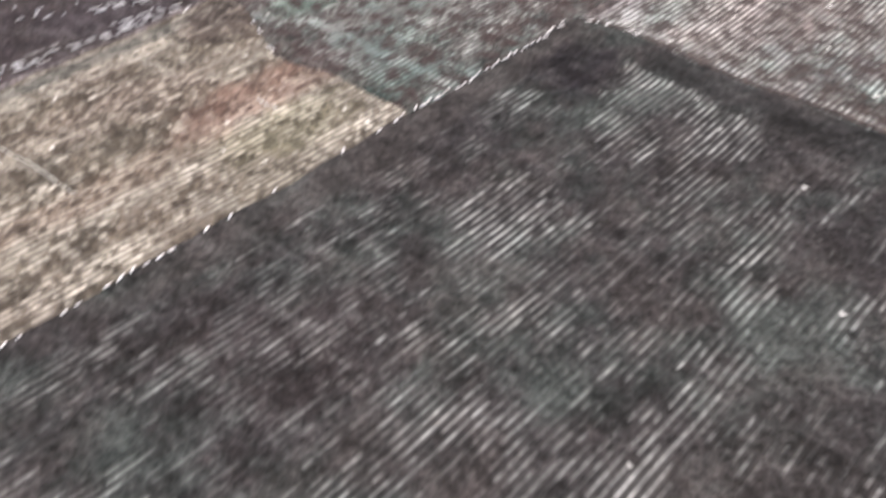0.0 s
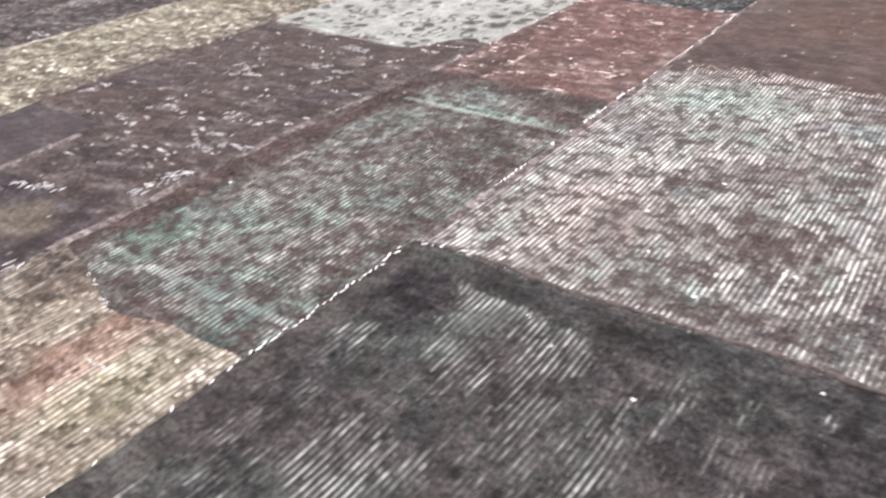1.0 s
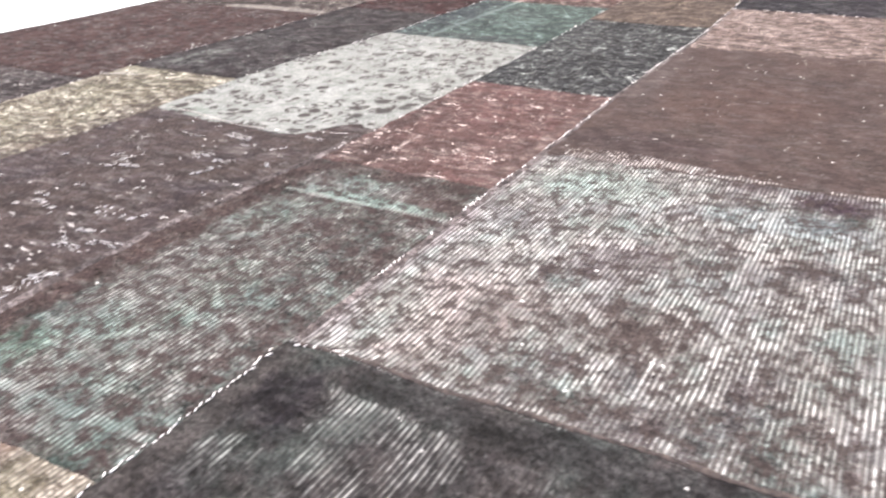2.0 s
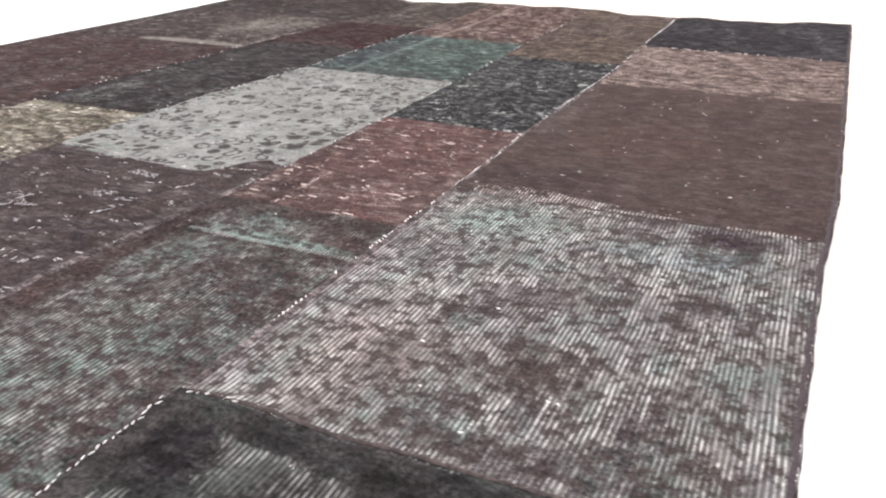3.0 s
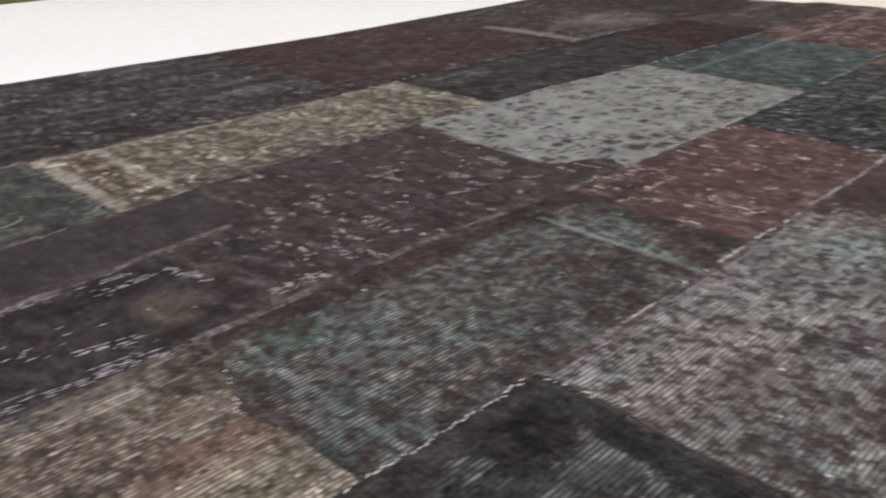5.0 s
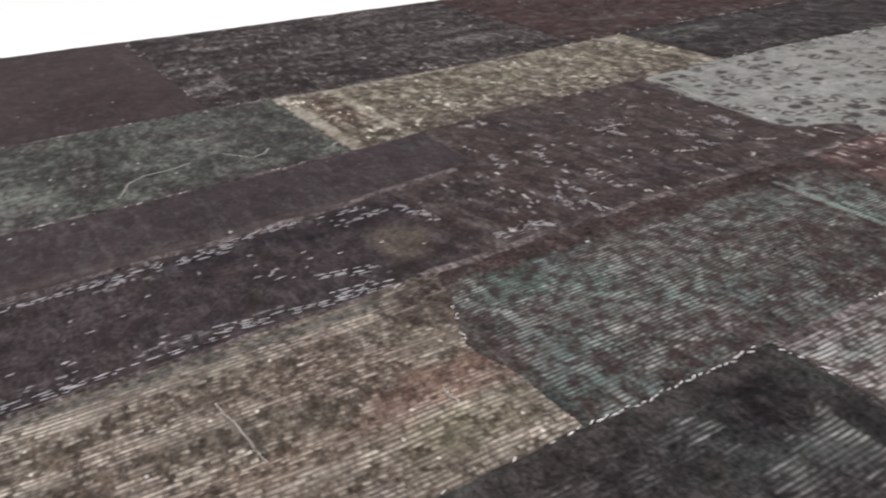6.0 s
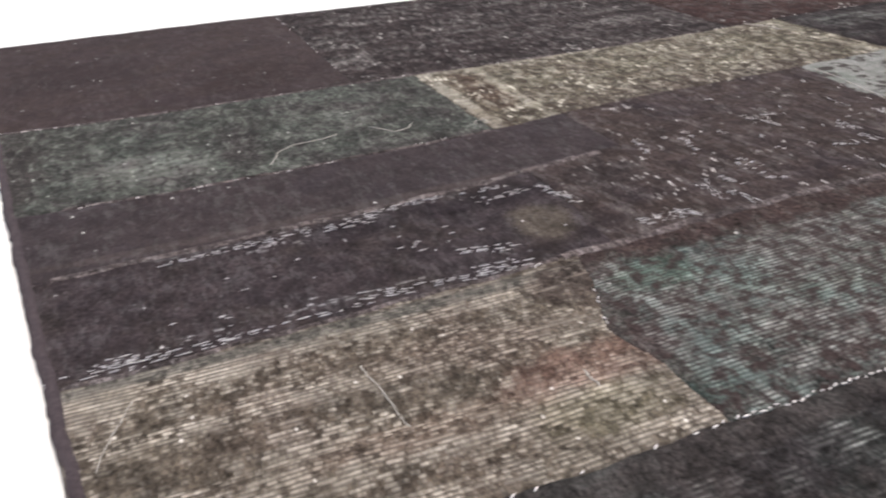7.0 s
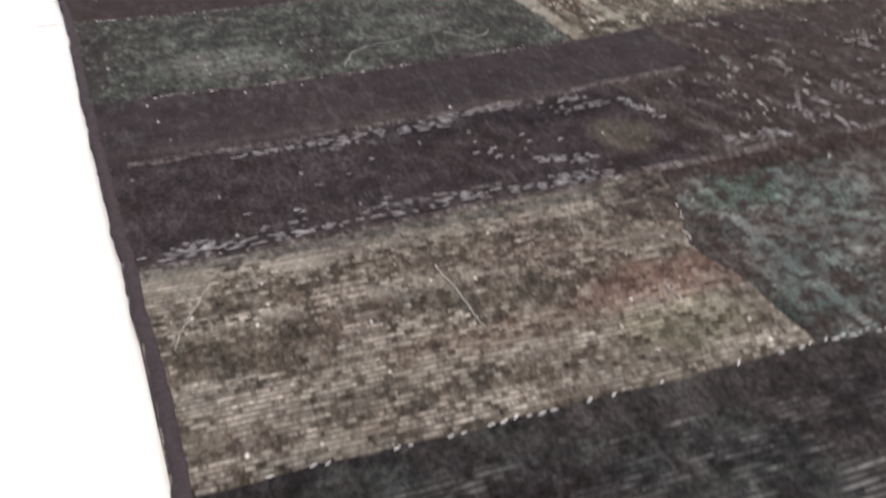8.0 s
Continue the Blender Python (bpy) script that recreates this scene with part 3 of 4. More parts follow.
# low round base standing on the floor past the rug
bm = bmesh.new()
rings = [(0.0, 0.030), (0.03, 0.029), (0.06, 0.022), (0.085, 0.012), (0.092, 0.006), (0.092, 0.0)]
prev = None
for r, h in rings:
    ring = [bm.verts.new((0.555 + r * math.cos(a), 3.86 + r * math.sin(a), FLOOR_Z + h)) for a in np.linspace(0, 2 * math.pi, 40, endpoint=False)] if r else [bm.verts.new((0.555, 3.86, FLOOR_Z + h))]
    if prev:
        for k in range(40):
            if len(prev) == 1:
                bm.faces.new((prev[0], ring[k], ring[(k + 1) % 40]))
            else:
                bm.faces.new((prev[k], ring[k], ring[(k + 1) % 40], prev[(k + 1) % 40]))
    prev = ring
tagged(part("stand_base", bm, IRON, smooth=True), "dark round metal base on the white floor", "stand base")

# ---- the patchwork rug ----
rug = tagged(new("patchwork_rug"), "dark over-dyed patchwork rug of worn wool on white floor", "rug")


def bent(ys, xs, shake=1.0):
    """A hand-sewn seam through a few places, slightly unsteady."""
    k = 7.0 * xs[0] + ys[-1]
    return lambda y: np.interp(y, ys, xs) + shake * (0.0012 * np.sin(41 * np.asarray(y) + k) + 0.0009 * np.sin(97 * np.asarray(y) + 3 * k))


LEFT = bent([-0.2, 0.4, 1.1, 1.7, 2.4, 3.0], [-0.02, 0.0, 0.045, 0.045, 0.0, -0.015], 0.5)
S12 = bent([-0.2, 0.1, 0.7, 1.2, 1.35, 2.2, 3.0], [0.556, 0.580, 0.596, 0.606, 0.592, 0.61, 0.625])
S23 = bent([-0.2, 0.1, 0.5, 0.76, 1.4, 1.8, 3.0], [0.888, 0.894, 0.896, 0.868, 0.865, 0.888, 0.880])
SUB = bent([-0.2, 0.2, 0.4, 0.7], [1.075, 1.055, 1.052, 1.02])
S34 = bent([-0.2, 0.1, 0.7, 1.1, 1.5, 2.1, 3.0], [1.260, 1.254, 1.238, 1.250, 1.252, 1.232, 1.216])
S45 = bent([-0.2, 0.5, 0.74, 1.4, 2.0, 3.0], [1.496, 1.500, 1.506, 1.503, 1.517, 1.500])
RIGHT = bent([-0.2, 0.7, 1.06, 1.3, 1.7, 2.9, 3.0], [1.958, 1.956, 1.964, 1.977, 1.984, 1.999, 1.999], 0.5)
NEAR = bent([-0.1, 0.18, 0.56, 0.85, 1.16, 1.4, 2.0], [-0.175, -0.145, -0.092, -0.062, -0.026, 0.004, 0.060], 0.4)
FAR = bent([-0.1, 2.1], [2.93, 2.935])


def level(v):
    return lambda x: v + 0.0012 * np.sin(47 * np.asarray(x) + 9 * v) + 0.0010 * np.sin(103 * np.asarray(x) + 5 * v)


def swell(x, y):
    """The rug's slow waves, larger along the free edges."""
    z = 0.0012 * np.sin(5.1 * x + 2.3 * y) + 0.001 * np.sin(7.7 * y - 3.1 * x)
    far = np.clip((y - 2.45) / 0.48, 0, 1) ** 2
    z = z + far * (0.003 + 0.0055 * np.cos(2 * math.pi * (x - 1.02) / 0.98) + 0.0025 * np.sin(17 * x) + 0.0015 * np.sin(41 * x))
    right = np.clip((x - 1.88) / 0.1, 0, 1) ** 2
    z = z + right * 0.0025 * (1 + np.sin(9.5 * y + 1.0))
    near = np.clip((0.12 - y) / 0.2, 0, 1)
    z = z + near * 0.0015 * (1 + np.sin(8 * x))
    tan = np.clip((0.40 - y) / 0.06, 0, 1) * np.clip((x - 1.25) / 0.02, 0, 1) * np.clip((1.50 - x) / 0.02, 0, 1)
    z = z + tan * (0.0010 * np.sin(2 * math.pi * (x - 1.27) / 0.075 + 1.5 * np.sin(4 * y)) - 0.0022 * np.exp(-(((x - 1.402 - 0.02 * y) / 0.005) ** 2)))
    # the pucker at the charcoal piece's corner
    z = z + 0.007 * np.exp(-(((x - 1.56) / 0.05) ** 2 + ((y - 0.60) / 0.022) ** 2))
    z = z + 0.004 * np.exp(-(((x - 1.75) / 0.10) ** 2 + ((y - 0.60) / 0.02) ** 2))
    return z


def patch(name_label, mat, x0, x1, y0, y1, fine=False, ripple=0.0):
    """One sewn piece: a ribbed cloth sheet with rolled rims between four seams."""
    w = float(x1(np.array(0.5)) - x0(np.array(0.5))) if callable(x1) else x1 - x0
    ym0, ym1 = float(np.mean(y0(np.array([1.0])))), float(np.mean(y1(np.array([1.0]))))
    step_x = PITCH / 2 if fine else 0.010
    nx = max(8, int(round(abs(w) / step_x)))
    ny = max(8, int(round((ym1 - ym0) / (0.008 if fine else 0.012))))
    ex, ey = 0.002 / abs(w), 0.002 / (ym1 - ym0)
    s = np.concatenate([[0.0, 0.0, ex, 2 * ex], np.linspace(0, 1, nx + 1)[1:-1], [1 - 2 * ex, 1 - ex, 1.0, 1.0]])
    s.sort()
    r = np.concatenate([[0.0, 0.0, ey, 2 * ey], np.linspace(0, 1, ny + 1)[1:-1], [1 - 2 * ey, 1 - ey, 1.0, 1.0]])
    r.sort()
    S, R = np.meshgrid(s, r)
    Y = ym0 + (ym1 - ym0) * R
    X = x0(Y) + (x1(Y) - x0(Y)) * S
    Y = y0(X) + (y1(X) - y0(X)) * R
    X = x0(Y) + (x1(Y) - x0(Y)) * S
    # butt the pieces edge to edge, with a shallow rolled rim
    inset = -0.0006
    hw, hh = (x1(Y) - x0(Y)), (y1(X) - y0(X))
    X = X + inset * (1 - 2 * S)
    Y = Y + inset * (1 - 2 * R)
    d = np.minimum(np.minimum(S, 1 - S) * np.abs(hw), np.minimum(R, 1 - R) * np.abs(hh))
    Z = swell(X, Y) - 0.0010 * np.exp(-d / 0.0022)
    jit = np.random.default_rng(int(abs(ym0) * 1000 + abs(w) * 7000)).normal(0, 1, X.shape)
    Z = Z + 0.00022 * jit
    if fine:
        Z = Z + 0.0006 * np.cos(2 * math.pi * X / PITCH) * (1 - np.exp(-d / 0.006))
    Z[0, :] = Z[-1, :] = -0.0035
    Z[:, 0] = Z[:, -1] = -0.0035
    rows, cols = X.shape
    idx = np.arange(rows * cols).reshape(rows, cols)
    quads = np.stack([idx[:-1, :-1], idx[:-1, 1:], idx[1:, 1:], idx[1:, :-1]], -1).reshape(-1, 4)
    ob = mesh_object("patch", np.stack([X, Y, Z], -1).reshape(-1, 3).tolist(), quads.tolist(), MATS[mat], rug)
    return tagged(ob, name_label)


L = level
tilted = bent([1.2, 1.25, 1.28, 1.33, 1.365, 1.41, 1.55], [0.462, 0.455, 0.445, 0.426, 0.412, 0.422, 0.425])
WAVY = bent([0.86, 0.95, 1.00, 1.05, 1.10, 1.16, 1.175, 1.19, 1.21, 1.235, 1.26], [1.082, 1.072, 1.060, 1.072, 1.059, 1.068, 1.090, 1.132, 1.150, 1.128, 1.165])
stepped = bent([0.8, 1.0205, 1.036, 1.3], [0.648, 0.648, 0.513, 0.495])
PATCHES = [
    # column along the left edge
    ("plain mauve-brown wool piece", "mauve", LEFT, S12, NEAR, L(0.438), False),
    ("dark wool piece with pale grey streaks", "striped", LEFT, S12, L(0.438), L(1.168), False),
    ("plain chestnut wool piece with a few pale specks", "chestnut", LEFT, S12, L(1.168), L(1.89), False),
    ("brown wool piece with a worn pale corner", "pebble", LEFT, S12, L(1.89), L(2.43), False),
    ("dark bark-brown wool piece", "bark", LEFT, S12, L(2.43), FAR, False),
    # second column
    ("sage grey wool piece with a loose pale thread", "sage", S12, S23, NEAR, L(0.538), False),
    ("cream and olive wool piece, heavily worn", "cream", S12, S23, L(0.538), L(1.275), False),
    ("dark slate-violet wool piece with bluish streaks", "slate", S12, S23, L(1.275), L(2.0), False),
    ("dark maroon wool piece", "maroon", S12, S23, L(2.0), L(2.385), False),
    ("mouse-brown streaked wool piece", "mouse", S12, S23, L(2.385), FAR, False),
    # third column
    ("narrow plain violet-brown wool strip", "violet", S23, SUB, NEAR, L(0.65), False),
    ("dark plum wool piece with worn white rows", "plum", SUB, S34, NEAR, bent([1.0, 1.04, 1.3], [0.513, 0.513, 0.495]), True),
    ("cocoa wool piece with white worn dashes", "cocoa", S23, S34, stepped, WAVY, True),
    ("pale grey wool piece with dark ring spots", "leopard", S23, S34, WAVY, L(1.757), False),
    ("sea-green wool piece with a pale line", "green", S23, S34, L(1.757), L(2.25), False),
    ("rust-brown streaked wool piece", "rust", S23, S34, L(2.25), FAR, False),
    # fourth column
    ("worn tan wool piece with bare pale threads", "tan", S34, S45, NEAR, tilted, True),
    ("worn teal wool piece with brown tufts", "teal", S34, S45, tilted, L(0.998), True),
    ("brick-red wool piece with pale lines", "brick", S34, S45, L(0.998), L(1.445), True),
    ("black wool piece with grey flecks", "black", S34, S45, L(1.445), L(2.09), False),
    ("umber wool piece", "umber", S34, S45, L(2.09), FAR, False),
    # column along the right edge
    ("charcoal wool piece with bare grey warp threads", "charcoal", S45, RIGHT, NEAR, L(0.613), True),
    ("ivory worn wool piece with bare white warp threads", "ivory", S45, RIGHT, L(0.613), L(1.150), True),
    ("large plain brown wool piece", "brown_plain", S45, RIGHT, L(1.150), L(1.876), False),
    ("dusty rose-brown wool strip with pale streaks", "rose", S45, RIGHT, L(1.876), L(2.347), False),
    ("ink-violet wool piece", "ink", S45, RIGHT, L(2.347), FAR, False),
]
for entry in PATCHES:
    patch(*entry)

# backing cloth under the seams
ys = np.linspace(-0.15, 2.92, 60)
bv, bf = [], []
for k, yy in enumerate(ys):
    for f in (0.01, 0.5, 0.99):
        xx = float(LEFT(yy) + (RIGHT(yy) - LEFT(yy)) * f)
        bv.append((xx, max(float(yy), float(NEAR(xx)) + 0.004), -0.0065 + float(swell(xx, yy)) * 0.6))
for k in range(len(ys) - 1):
    for c in range(2):
        a = k * 3 + c
        bf.append((a, a + 1, a + 4, a + 3))
mesh_object("backing", bv, bf, BACKING, rug)


def sweep(name, pts, radius, material, parent, flat=1.0, sides=7, wobble=0.0, seed=1, label=""):
    """A cord along points, slightly uneven."""
    g = np.random.default_rng(seed)
    bm = bmesh.new()
    prev = None
    for k, p in enumerate(pts):
        a = Vector(pts[max(k - 1, 0)])
        b = Vector(pts[min(k + 1, len(pts) - 1)])
        t = (b - a).normalized()
        side = t.cross(Vector((0, 0, 1))).normalized()
        up = side.cross(t)
        r = radius * (1 + wobble * g.normal())
        ring = [bm.verts.new(Vector(p) + side * (math.cos(u) * r) + up * (math.sin(u) * r * flat)) for u in np.linspace(0, 2 * math.pi, sides, endpoint=False)]
        if prev:
            for j in range(sides):
                bm.faces.new((prev[j], prev[(j + 1) % sides], ring[(j + 1) % sides], ring[j]))
        else:
            bm.faces.new(ring[::-1])
        prev = ring
    bm.faces.new(prev)
    return part(name, bm, material, parent, label, True)


def edge_points(kind, count):
    out = []
    for k in range(count + 1):
        f = k / count
        if kind == "near":
            xx = -0.02 + 1.978 * f
            p = (xx, float(NEAR(xx)) + 0.005)
        elif kind == "far":
            xx = -0.012 + 2.01 * f
            p = (xx, float(FAR(xx)) - 0.004)
        else:
            yy = -0.165 + 3.09 * f if kind == "left" else 0.056 + 2.875 * f
            p = (float((LEFT if kind == "left" else RIGHT)(yy)) + (0.003 if kind == "left" else -0.0042), yy)
        wave = 0.0006 * math.sin(k * 0.5) + 0.0004 * math.sin(k * 1.7 + 1)
        q = (p[0], p[1] + wave) if kind in ("near", "far") else (p[0] + wave, p[1])
        out.append((*q, -0.0030 + float(swell(np.array(q[0]), np.array(q[1])))))
    return out


for kind, n_seg, rad, seed in (("near", 240, 0.0062, 11), ("far", 240, 0.0050, 12), ("left", 300, 0.0048, 13), ("right", 340, 0.0043, 14)):
    sweep("edge_binding", edge_points(kind, n_seg), rad, BINDING, rug, 0.85, 8, 0.05, seed, "dark overcast edge binding")

# pale stitches that show along the seams
bm = bmesh.new()
bmesh.ops.create_icosphere(bm, subdivisions=1, radius=1.0)
for v in bm.verts:
    v.co = Vector((v.co.x * 0.0040, v.co.y * 0.0011, v.co.z * 0.0009))
STITCH = bpy.data.meshes.new("stitch")
bm.to_mesh(STITCH)
bm.free()
STITCH.materials.append(COTTON)
STITCH.polygons.foreach_set("use_smooth", [True] * len(STITCH.polygons))
base_v = np.array([v.co[:] for v in STITCH.vertices])
base_f = np.array([p.vertices[:] for p in STITCH.polygons])


def run(a, b, gap, chance, slant, seed, size=1.0):
    """Places of stitches along a seam from a to b: x, y, turn, size."""
    g = np.random.default_rng(seed)
    ax, ay, bx, by = *a, *b
    length = math.hypot(bx - ax, by - ay)
    turn = math.atan2(by - ay, bx - ax)
    for k in range(int(length / gap)):
        f = (k + 0.5) / (length / gap)
        clump = noise.noise((f * length * 14, seed * 3.1, 0.0))
        if g.random() < chance + 0.7 * clump:
            off = g.normal(0, 0.0010)
            yield ax + (bx - ax) * f - math.sin(turn) * off, ay + (by - ay) * f + math.cos(turn) * off, turn + slant + g.normal(0, 0.25), size * g.uniform(0.6, 1.15)


def along(line, y0, y1, gap, chance, slant, seed, size=1.0):
    cuts = np.linspace(y0, y1, max(2, int((y1 - y0) / 0.12) + 1))
    for k in range(len(cuts) - 1):
        yield from run((float(line(cuts[k])), cuts[k]), (float(line(cuts[k + 1])), cuts[k + 1]), gap, chance, slant, seed + k, size)


places = []
places += along(S45, 0.428, 0.606, 0.0066, 1.05, 0.22, 20, 0.9)
places += along(S45, 0.06, 0.425, 0.0080, 0.50, 0.35, 30, 0.8)
for k, (y0, y1) in enumerate(((0.735, 0.80), (0.84, 0.862), (0.882, 0.985), (1.01, 1.06), (1.08, 1.13), (1.16, 1.26), (1.28, 1.45), (1.50, 1.58), (1.62, 2.08), (2.12, 2.30), (2.4, 2.88))):
    places += along(S45, y0, y1, 0.0075, 0.85, 0.5, 40 + k, 1.15)
places += along(S34, 0.0, 0.48, 0.009, 0.10, 0.4, 90, 0.7)
places += along(S34, 0.48, 1.0, 0.008, 0.28, 0.4, 100, 0.75)
places += along(S34, 1.0, 2.9, 0.008, 0.40, 0.3, 110, 0.9)
places += along(S23, -0.04, 0.55, 0.007, 0.30, 0.2, 140, 0.75)
places += along(S23, 1.3, 2.5, 0.007, 0.45, 0.2, 150, 0.9)
places += along(S12, -0.13, 0.03, 0.0055, 1.2, 0.08, 165, 0.8)
places += along(S12, 0.03, 0.42, 0.0065, 0.55, 0.15, 170, 0.75)
places += along(S12, 0.42, 2.3, 0.007, 0.35, 0.2, 180, 0.8)
places += run((1.512, 0.611), (1.60, 0.613), 0.0085, 0.9, 0.5, 210, 1.0)
places += run((1.60, 0.613), (1.95, 0.614), 0.010, 0.12, 0.4, 215, 0.6)
places += run((1.30, 0.437), (1.37, 0.412), 0.0065, 0.65, 0.3, 220, 0.9)
places += run((1.37, 0.412), (1.50, 0.424), 0.010, 0.18, 0.3, 225, 0.7)
places += run((1.12, 1.067), (1.24, 1.104), 0.007, 0.45, 0.2, 230, 0.8)
places += run((1.50, 2.347), (1.96, 2.349), 0.007, 0.4, 0.2, 240, 0.9)
places += run((0.02, 0.438), (0.58, 0.438), 0.010, 0.15, 0.3, 250, 0.8)
places += along(lambda y: RIGHT(y) - 0.001, 0.3, 1.2, 0.007, 0.35, 0.5, 260, 0.34)
places += along(lambda y: RIGHT(y) - 0.001, 1.2, 2.9, 0.010, 0.25, 0.5, 275, 0.42)

g = np.random.default_rng(77)
for k in range(14):
    px, py = g.uniform(1.54, 1.95), g.uniform(1.17, 1.85)
    places.append((px, py, g.normal(-0.05, 0.2), g.uniform(0.3, 0.6)))


def stitch_matrix(p):
    sx, sy, turn, size = p
    zz = float(swell(np.array(sx), np.array(sy))) + 0.0002
    return Matrix.LocRotScale((sx, sy, zz), Euler((0, 0, turn)), (size, size, size))


near_first = sorted(places, key=lambda p: (p[0] - 1.75) ** 2 + (p[1] - 0.45) ** 2)
for p in near_first[:280]:
    ob = new("stitch", STITCH)
    ob.parent = rug
    ob.matrix_basis = stitch_matrix(p)
sv, sf = [], []
for k, p in enumerate(near_first[280:]):
    mat4 = np.array(stitch_matrix(p))
    sv.append(base_v @ mat4[:3, :3].T + mat4[:3, 3])
    sf.append(base_f + k * len(base_v))
rest = mesh_object("stitching", np.concatenate(sv).tolist(), np.concatenate(sf).tolist(), COTTON, rug)
tagged(rest, "pale cotton stitches along the seams", kind="stuff")

# bare warp ends that show where the pile of the plum and cocoa pieces is worn through
bare_rows = []


def worn_rows(x0, y0, x1, y1, rows, seed):
    """Parallel rows of broken thread from one place to another."""
    g = np.random.default_rng(seed)
    length, turn = math.hypot(x1 - x0, y1 - y0), math.atan2(y1 - y0, x1 - x0)
    for k in range(rows):
        off, at = (k - (rows - 1) / 2) * 0.0042 + g.normal(0, 0.0004), g.uniform(-0.008, 0.004)
        while at < length:
            size = g.uniform(0.004, 0.018)
            if g.random() < 0.8:
                mid = at + size / 2
                bare_rows.append((x0 + math.cos(turn) * mid - math.sin(turn) * off, y0 + math.sin(turn) * mid + math.cos(turn) * off, turn + g.normal(0, 0.05), size / 2, g.uniform(0.0005, 0.0008)))
            at += size + g.uniform(0.0, 0.005)


def worn_ladder(x0, y0, x1, y1, seed):
    """Short thread ends side by side, one on each warp."""
    g = np.random.default_rng(seed)
    steps = max(1, int(math.hypot(x1 - x0, y1 - y0) / 0.0045))
    for k in range(steps + 1):
        f = k / steps
        if g.random() < 0.85:
            bare_rows.append((x0 + (x1 - x0) * f, y0 + (y1 - y0) * f + g.normal(0, 0.0025), math.pi / 2 + g.normal(0, 0.05), g.uniform(0.0025, 0.0065), g.uniform(0.0005, 0.0010)))


PLUM_ROWS = [(1.066, 0.30, 1.056, 0.40, 3), (1.067, 0.41, 1.067, 0.465, 2), (1.090, 0.43, 1.090, 0.475, 3), (1.192, 0.36, 1.202, 0.405, 4), (1.233, 0.36, 1.238, 0.41, 5),
             (1.232, 0.30, 1.240, 0.355, 3), (1.226, 0.25, 1.234, 0.29, 4), (1.076, 0.255, 1.078, 0.30, 4), (1.245, -0.01, 1.243, 0.12, 3), (1.236, 0.03, 1.236, 0.05, 4), (1.242, 0.12, 1.238, 0.25, 2), (1.080, 0.08, 1.074, 0.24, 2)]
COCOA_ROWS = [(1.170, 0.655, 1.215, 0.656, 3), (1.200, 0.672, 1.225, 0.677, 3), (1.218, 0.55, 1.222, 0.605, 4), (1.208, 0.593, 1.228, 0.605, 3),
              (1.070, 1.023, 1.115, 1.018, 4), (1.088, 0.937, 1.116, 0.939, 3), (1.130, 0.925, 1.150, 0.930, 3), (1.186, 1.060, 1.212, 1.062, 2)]
COCOA_LADDERS = [(1.013, 0.673, 1.063, 0.662), (1.043, 0.727, 1.088, 0.719), (1.140, 0.731, 1.176, 0.735), (1.010, 0.848, 1.062, 0.867), (1.131, 0.748, 1.160, 0.749), (1.026, 0.741, 1.045, 0.740),
                 (1.189, 0.737, 1.199, 0.751), (1.146, 0.877, 1.157, 0.894), (1.019, 0.876, 1.032, 0.899), (1.172, 0.985, 1.186, 1.010), (1.203, 0.945, 1.212, 0.941), (1.088, 0.502, 1.150, 0.516), (1.158, 0.690, 1.190, 0.697), (1.122, 0.81, 1.130, 0.812), (1.205, 0.831, 1.212, 0.829)]
for k, spec in enumerate(PLUM_ROWS + COCOA_ROWS):
    worn_rows(*spec, 400 + k)
for k, spec in enumerate(COCOA_LADDERS):
    worn_ladder(*spec, 440 + k)
g = np.random.default_rng(78)
for k in range(90):
    px, py = g.uniform(0.92, 1.225), g.uniform(0.66, 1.05)
    if noise.noise((px * 13, py * 13, 3.0)) > 0.05:
        for again in range(g.integers(1, 4)):
            bare_rows.append((px + 0.0045 * again, py + g.normal(0, 0.002), g.choice([0.0, 0.0, math.pi / 2]) + g.normal(-0.05, 0.05), g.uniform(0.0015, 0.0055), g.uniform(0.0004, 0.0007)))
for k in range(80):
    px, py = g.uniform(1.075, 1.235), g.uniform(-0.01, 0.48)
    if noise.noise((px * 16, py * 11, 8.0)) > 0.08:
        bare_rows.append((px, py, math.pi / 2 + g.normal(0, 0.1), g.uniform(0.0015, 0.005), g.uniform(0.0004, 0.0008)))
tv, tf = [], []
for k, (px, py, turn, half, wide) in enumerate(bare_rows):
    zz = float(swell(np.array(px), np.array(py))) + 0.0003
    m3 = np.array(Matrix.Rotation(turn, 3, "Z"))
    tv.append((base_v / np.array([0.0040, 0.0011, 0.0009]) * np.array([half, wide, wide * 0.8])) @ m3.T + np.array([px, py, zz]))
    tf.append(base_f + k * len(base_v))
ends = mesh_object("bare_warp", np.concatenate(tv).tolist(), np.concatenate(tf).tolist(), BARE, rug)
tagged(ends, "pale bare warp ends in worn wool", kind="stuff")

# loose pale yarns lying on the pieces
def yarn(points, radius, seed):
    pts = []
    for k in range(len(points) - 1):
        for f in np.linspace(0, 1, 9)[:-1]:
            xx = points[k][0] + (points[k + 1][0] - points[k][0]) * f
            yy = points[k][1] + (points[k + 1][1] - points[k][1]) * f
            yy += 0.0006 * math.sin(k * 5 + f * 9 + seed) + 0.0005 * math.sin(k * 13 + f * 27 + 2 * seed)
            pts.append((xx, yy, float(swell(np.array(xx), np.array(yy))) + 0.0004))
    sweep("loose_yarn", pts, radius, YARN, rug, 0.7, 5, 0.15, seed, "loose pale cotton yarn")


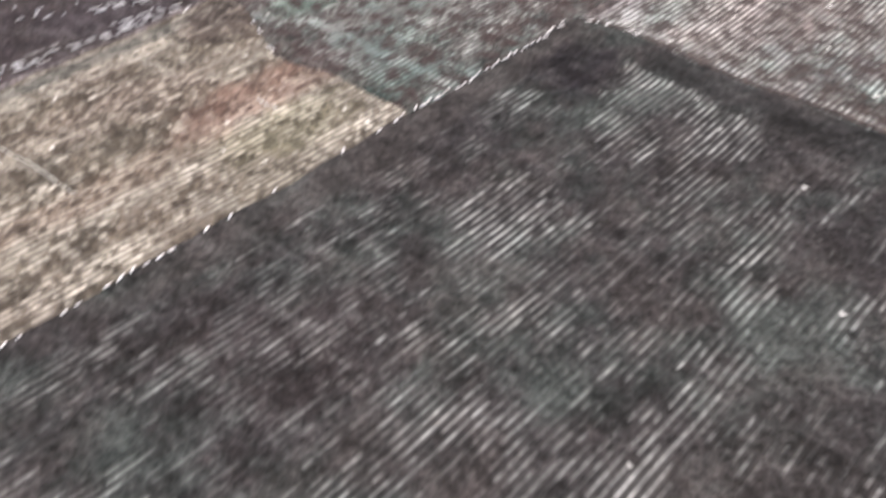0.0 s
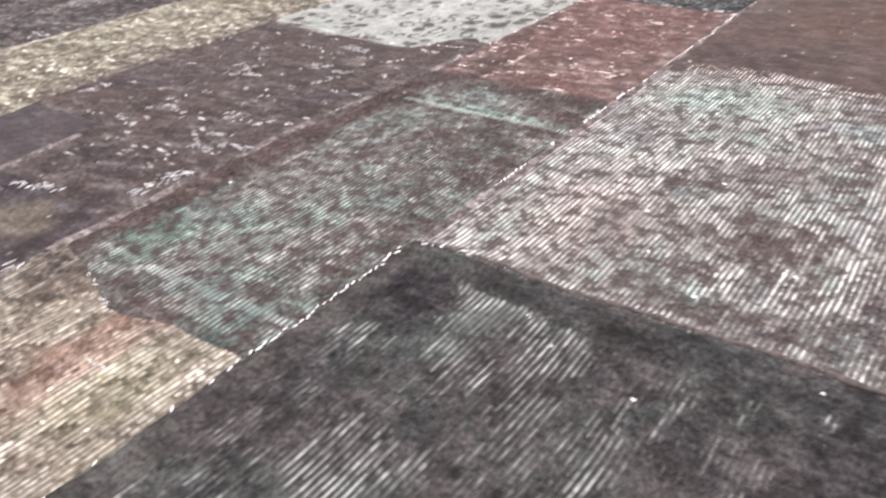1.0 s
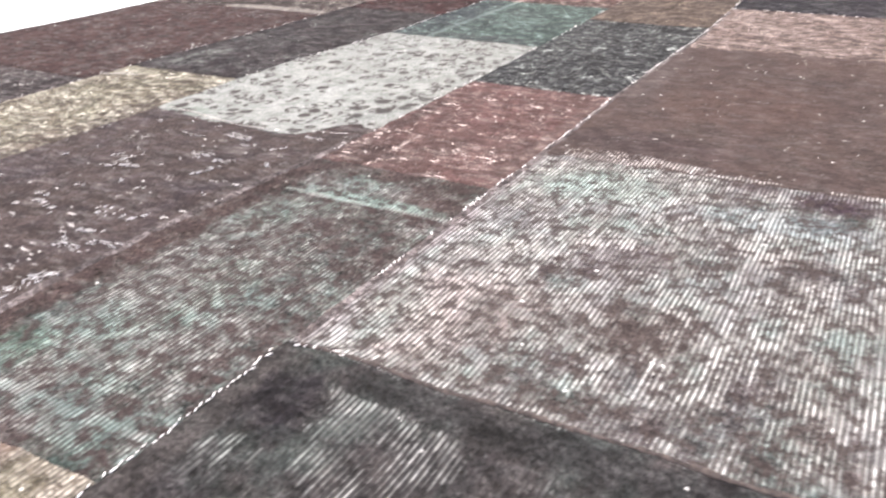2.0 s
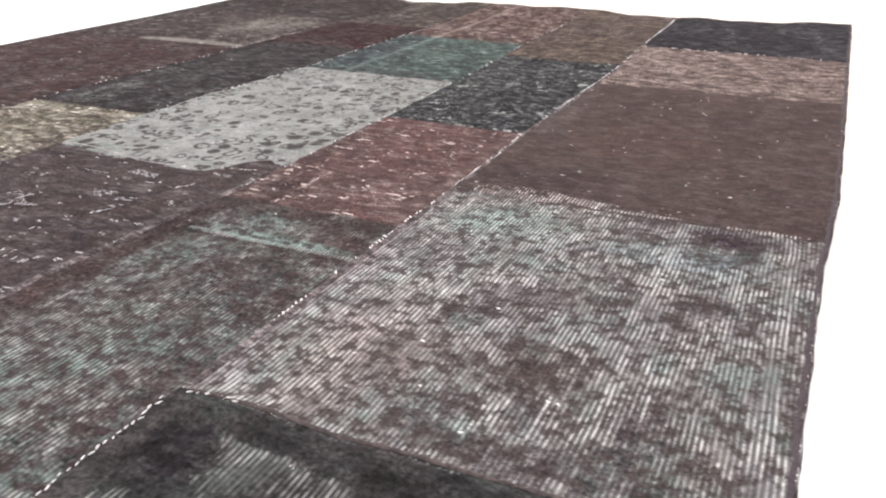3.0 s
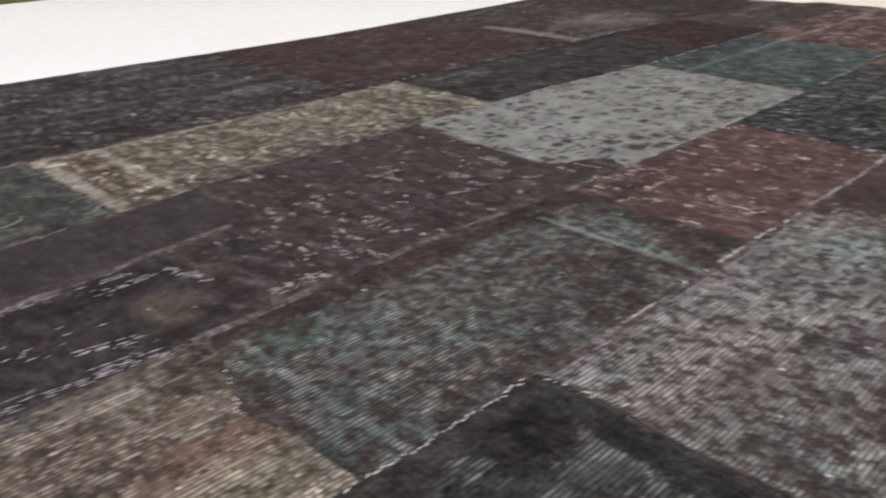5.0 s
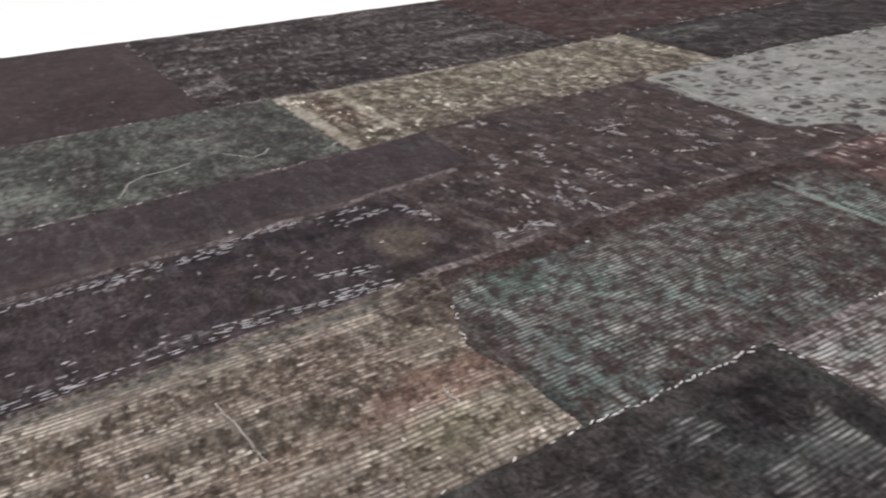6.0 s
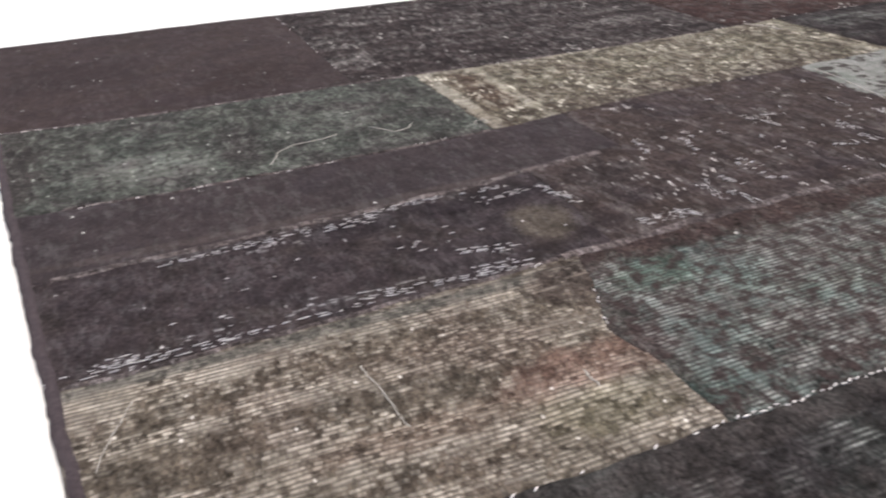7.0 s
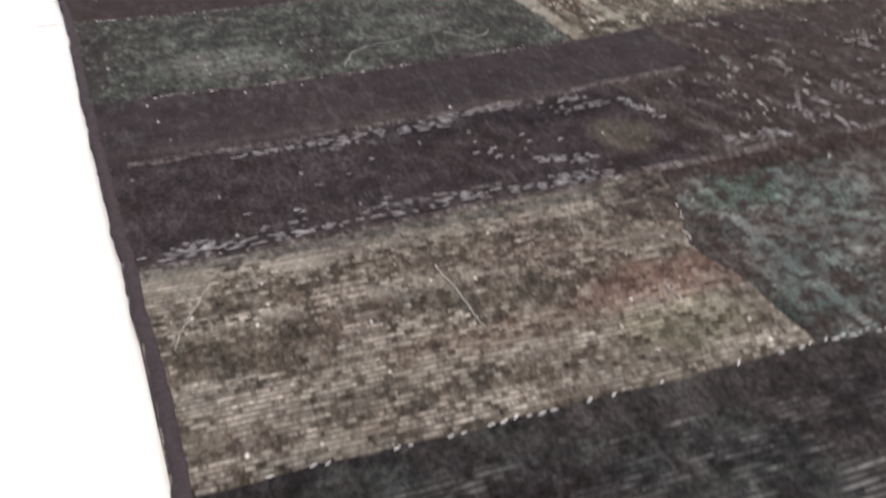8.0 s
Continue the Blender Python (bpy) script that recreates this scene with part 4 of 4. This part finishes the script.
yarn([(1.326, 0.213), (1.37, 0.219), (1.415, 0.2235)], 0.0006, 1)
yarn([(1.405, 0.366), (1.418, 0.364), (1.430, 0.366)], 0.0009, 5)
yarn([(1.296, 0.047), (1.330, 0.030), (1.372, 0.017)], 0.0005, 2)
yarn([(0.858 + 0.008 * math.cos(k), 0.535 + 0.009 * math.sin(k)) for k in (0.4, 1.4, 2.4, 3.4, 4.4, 5.4)], 0.0008, 8)
yarn([(0.868, 0.243), (0.828, 0.262), (0.813, 0.285), (0.811, 0.325), (0.802, 0.350)], 0.0008, 3)
yarn([(0.797, 0.394), (0.835, 0.420), (0.829, 0.440), (0.812, 0.452)], 0.0008, 4)
yarn([(0.890, 1.090), (0.94, 1.086), (1.00, 1.072), (1.05, 1.063), (1.11, 1.064)], 0.0010, 6)
yarn([(0.60, 1.20), (0.64, 1.22), (0.68, 1.225)], 0.0014, 7)

# folded seam allowance along the charcoal piece's far edge
fold = []
for k in range(90):
    xx = 1.512 + 0.444 * k / 89
    yy = 0.6135 + 0.0012 * math.sin(xx * 60)
    fold.append((xx, yy, float(swell(np.array(xx), np.array(yy))) - 0.0002))
FOLD = plain("folded_seam_wool", (0.024, 0.019, 0.018), (0.075, 0.058, 0.052), 170.0, 0.9)
sweep("seam_fold", fold, 0.0026, FOLD, rug, 0.6, 7, 0.28, 41, "brown folded seam edge")


def ridge(line, y0, y1, radius, seed, shift=0.0):
    """The seam allowance that lifts as a soft low swelling where two pieces meet."""
    g = np.random.default_rng(seed)
    across = np.linspace(-1, 1, 9)
    verts, faces = [], []
    stations = np.arange(y0, y1, 0.006)
    for k, yy in enumerate(stations):
        wide = radius * (1 + 0.10 * g.normal())
        for c in across:
            xx = float(line(yy)) + shift + wide * c
            verts.append((xx, float(yy), float(swell(np.array(xx), np.array(yy))) - 0.0011 + 0.0021 * max(0.0, math.cos(c * math.pi / 2)) ** 0.7 + 0.00012 * g.normal()))
        if k:
            a = k * len(across)
            faces += [(a + c - len(across), a + c - len(across) + 1, a + c + 1, a + c) for c in range(len(across) - 1)]
    tagged(mesh_object("seam_ridge", verts, faces, RIDGE, rug), "mauve-grey seam ridge")


ridge(S34, 0.44, 1.06, 0.0075, 61)
ridge(S34, -0.01, 0.44, 0.0040, 67)
ridge(SUB, -0.01, 0.62, 0.0068, 63)
ridge(S23, 0.0, 0.54, 0.0036, 65)
ridge(S45, 0.62, 1.15, 0.0058, 69, 0.003)
ridge(S45, 1.15, 2.30, 0.0048, 71, 0.002)
ridge(S12, -0.09, 1.10, 0.0034, 73)
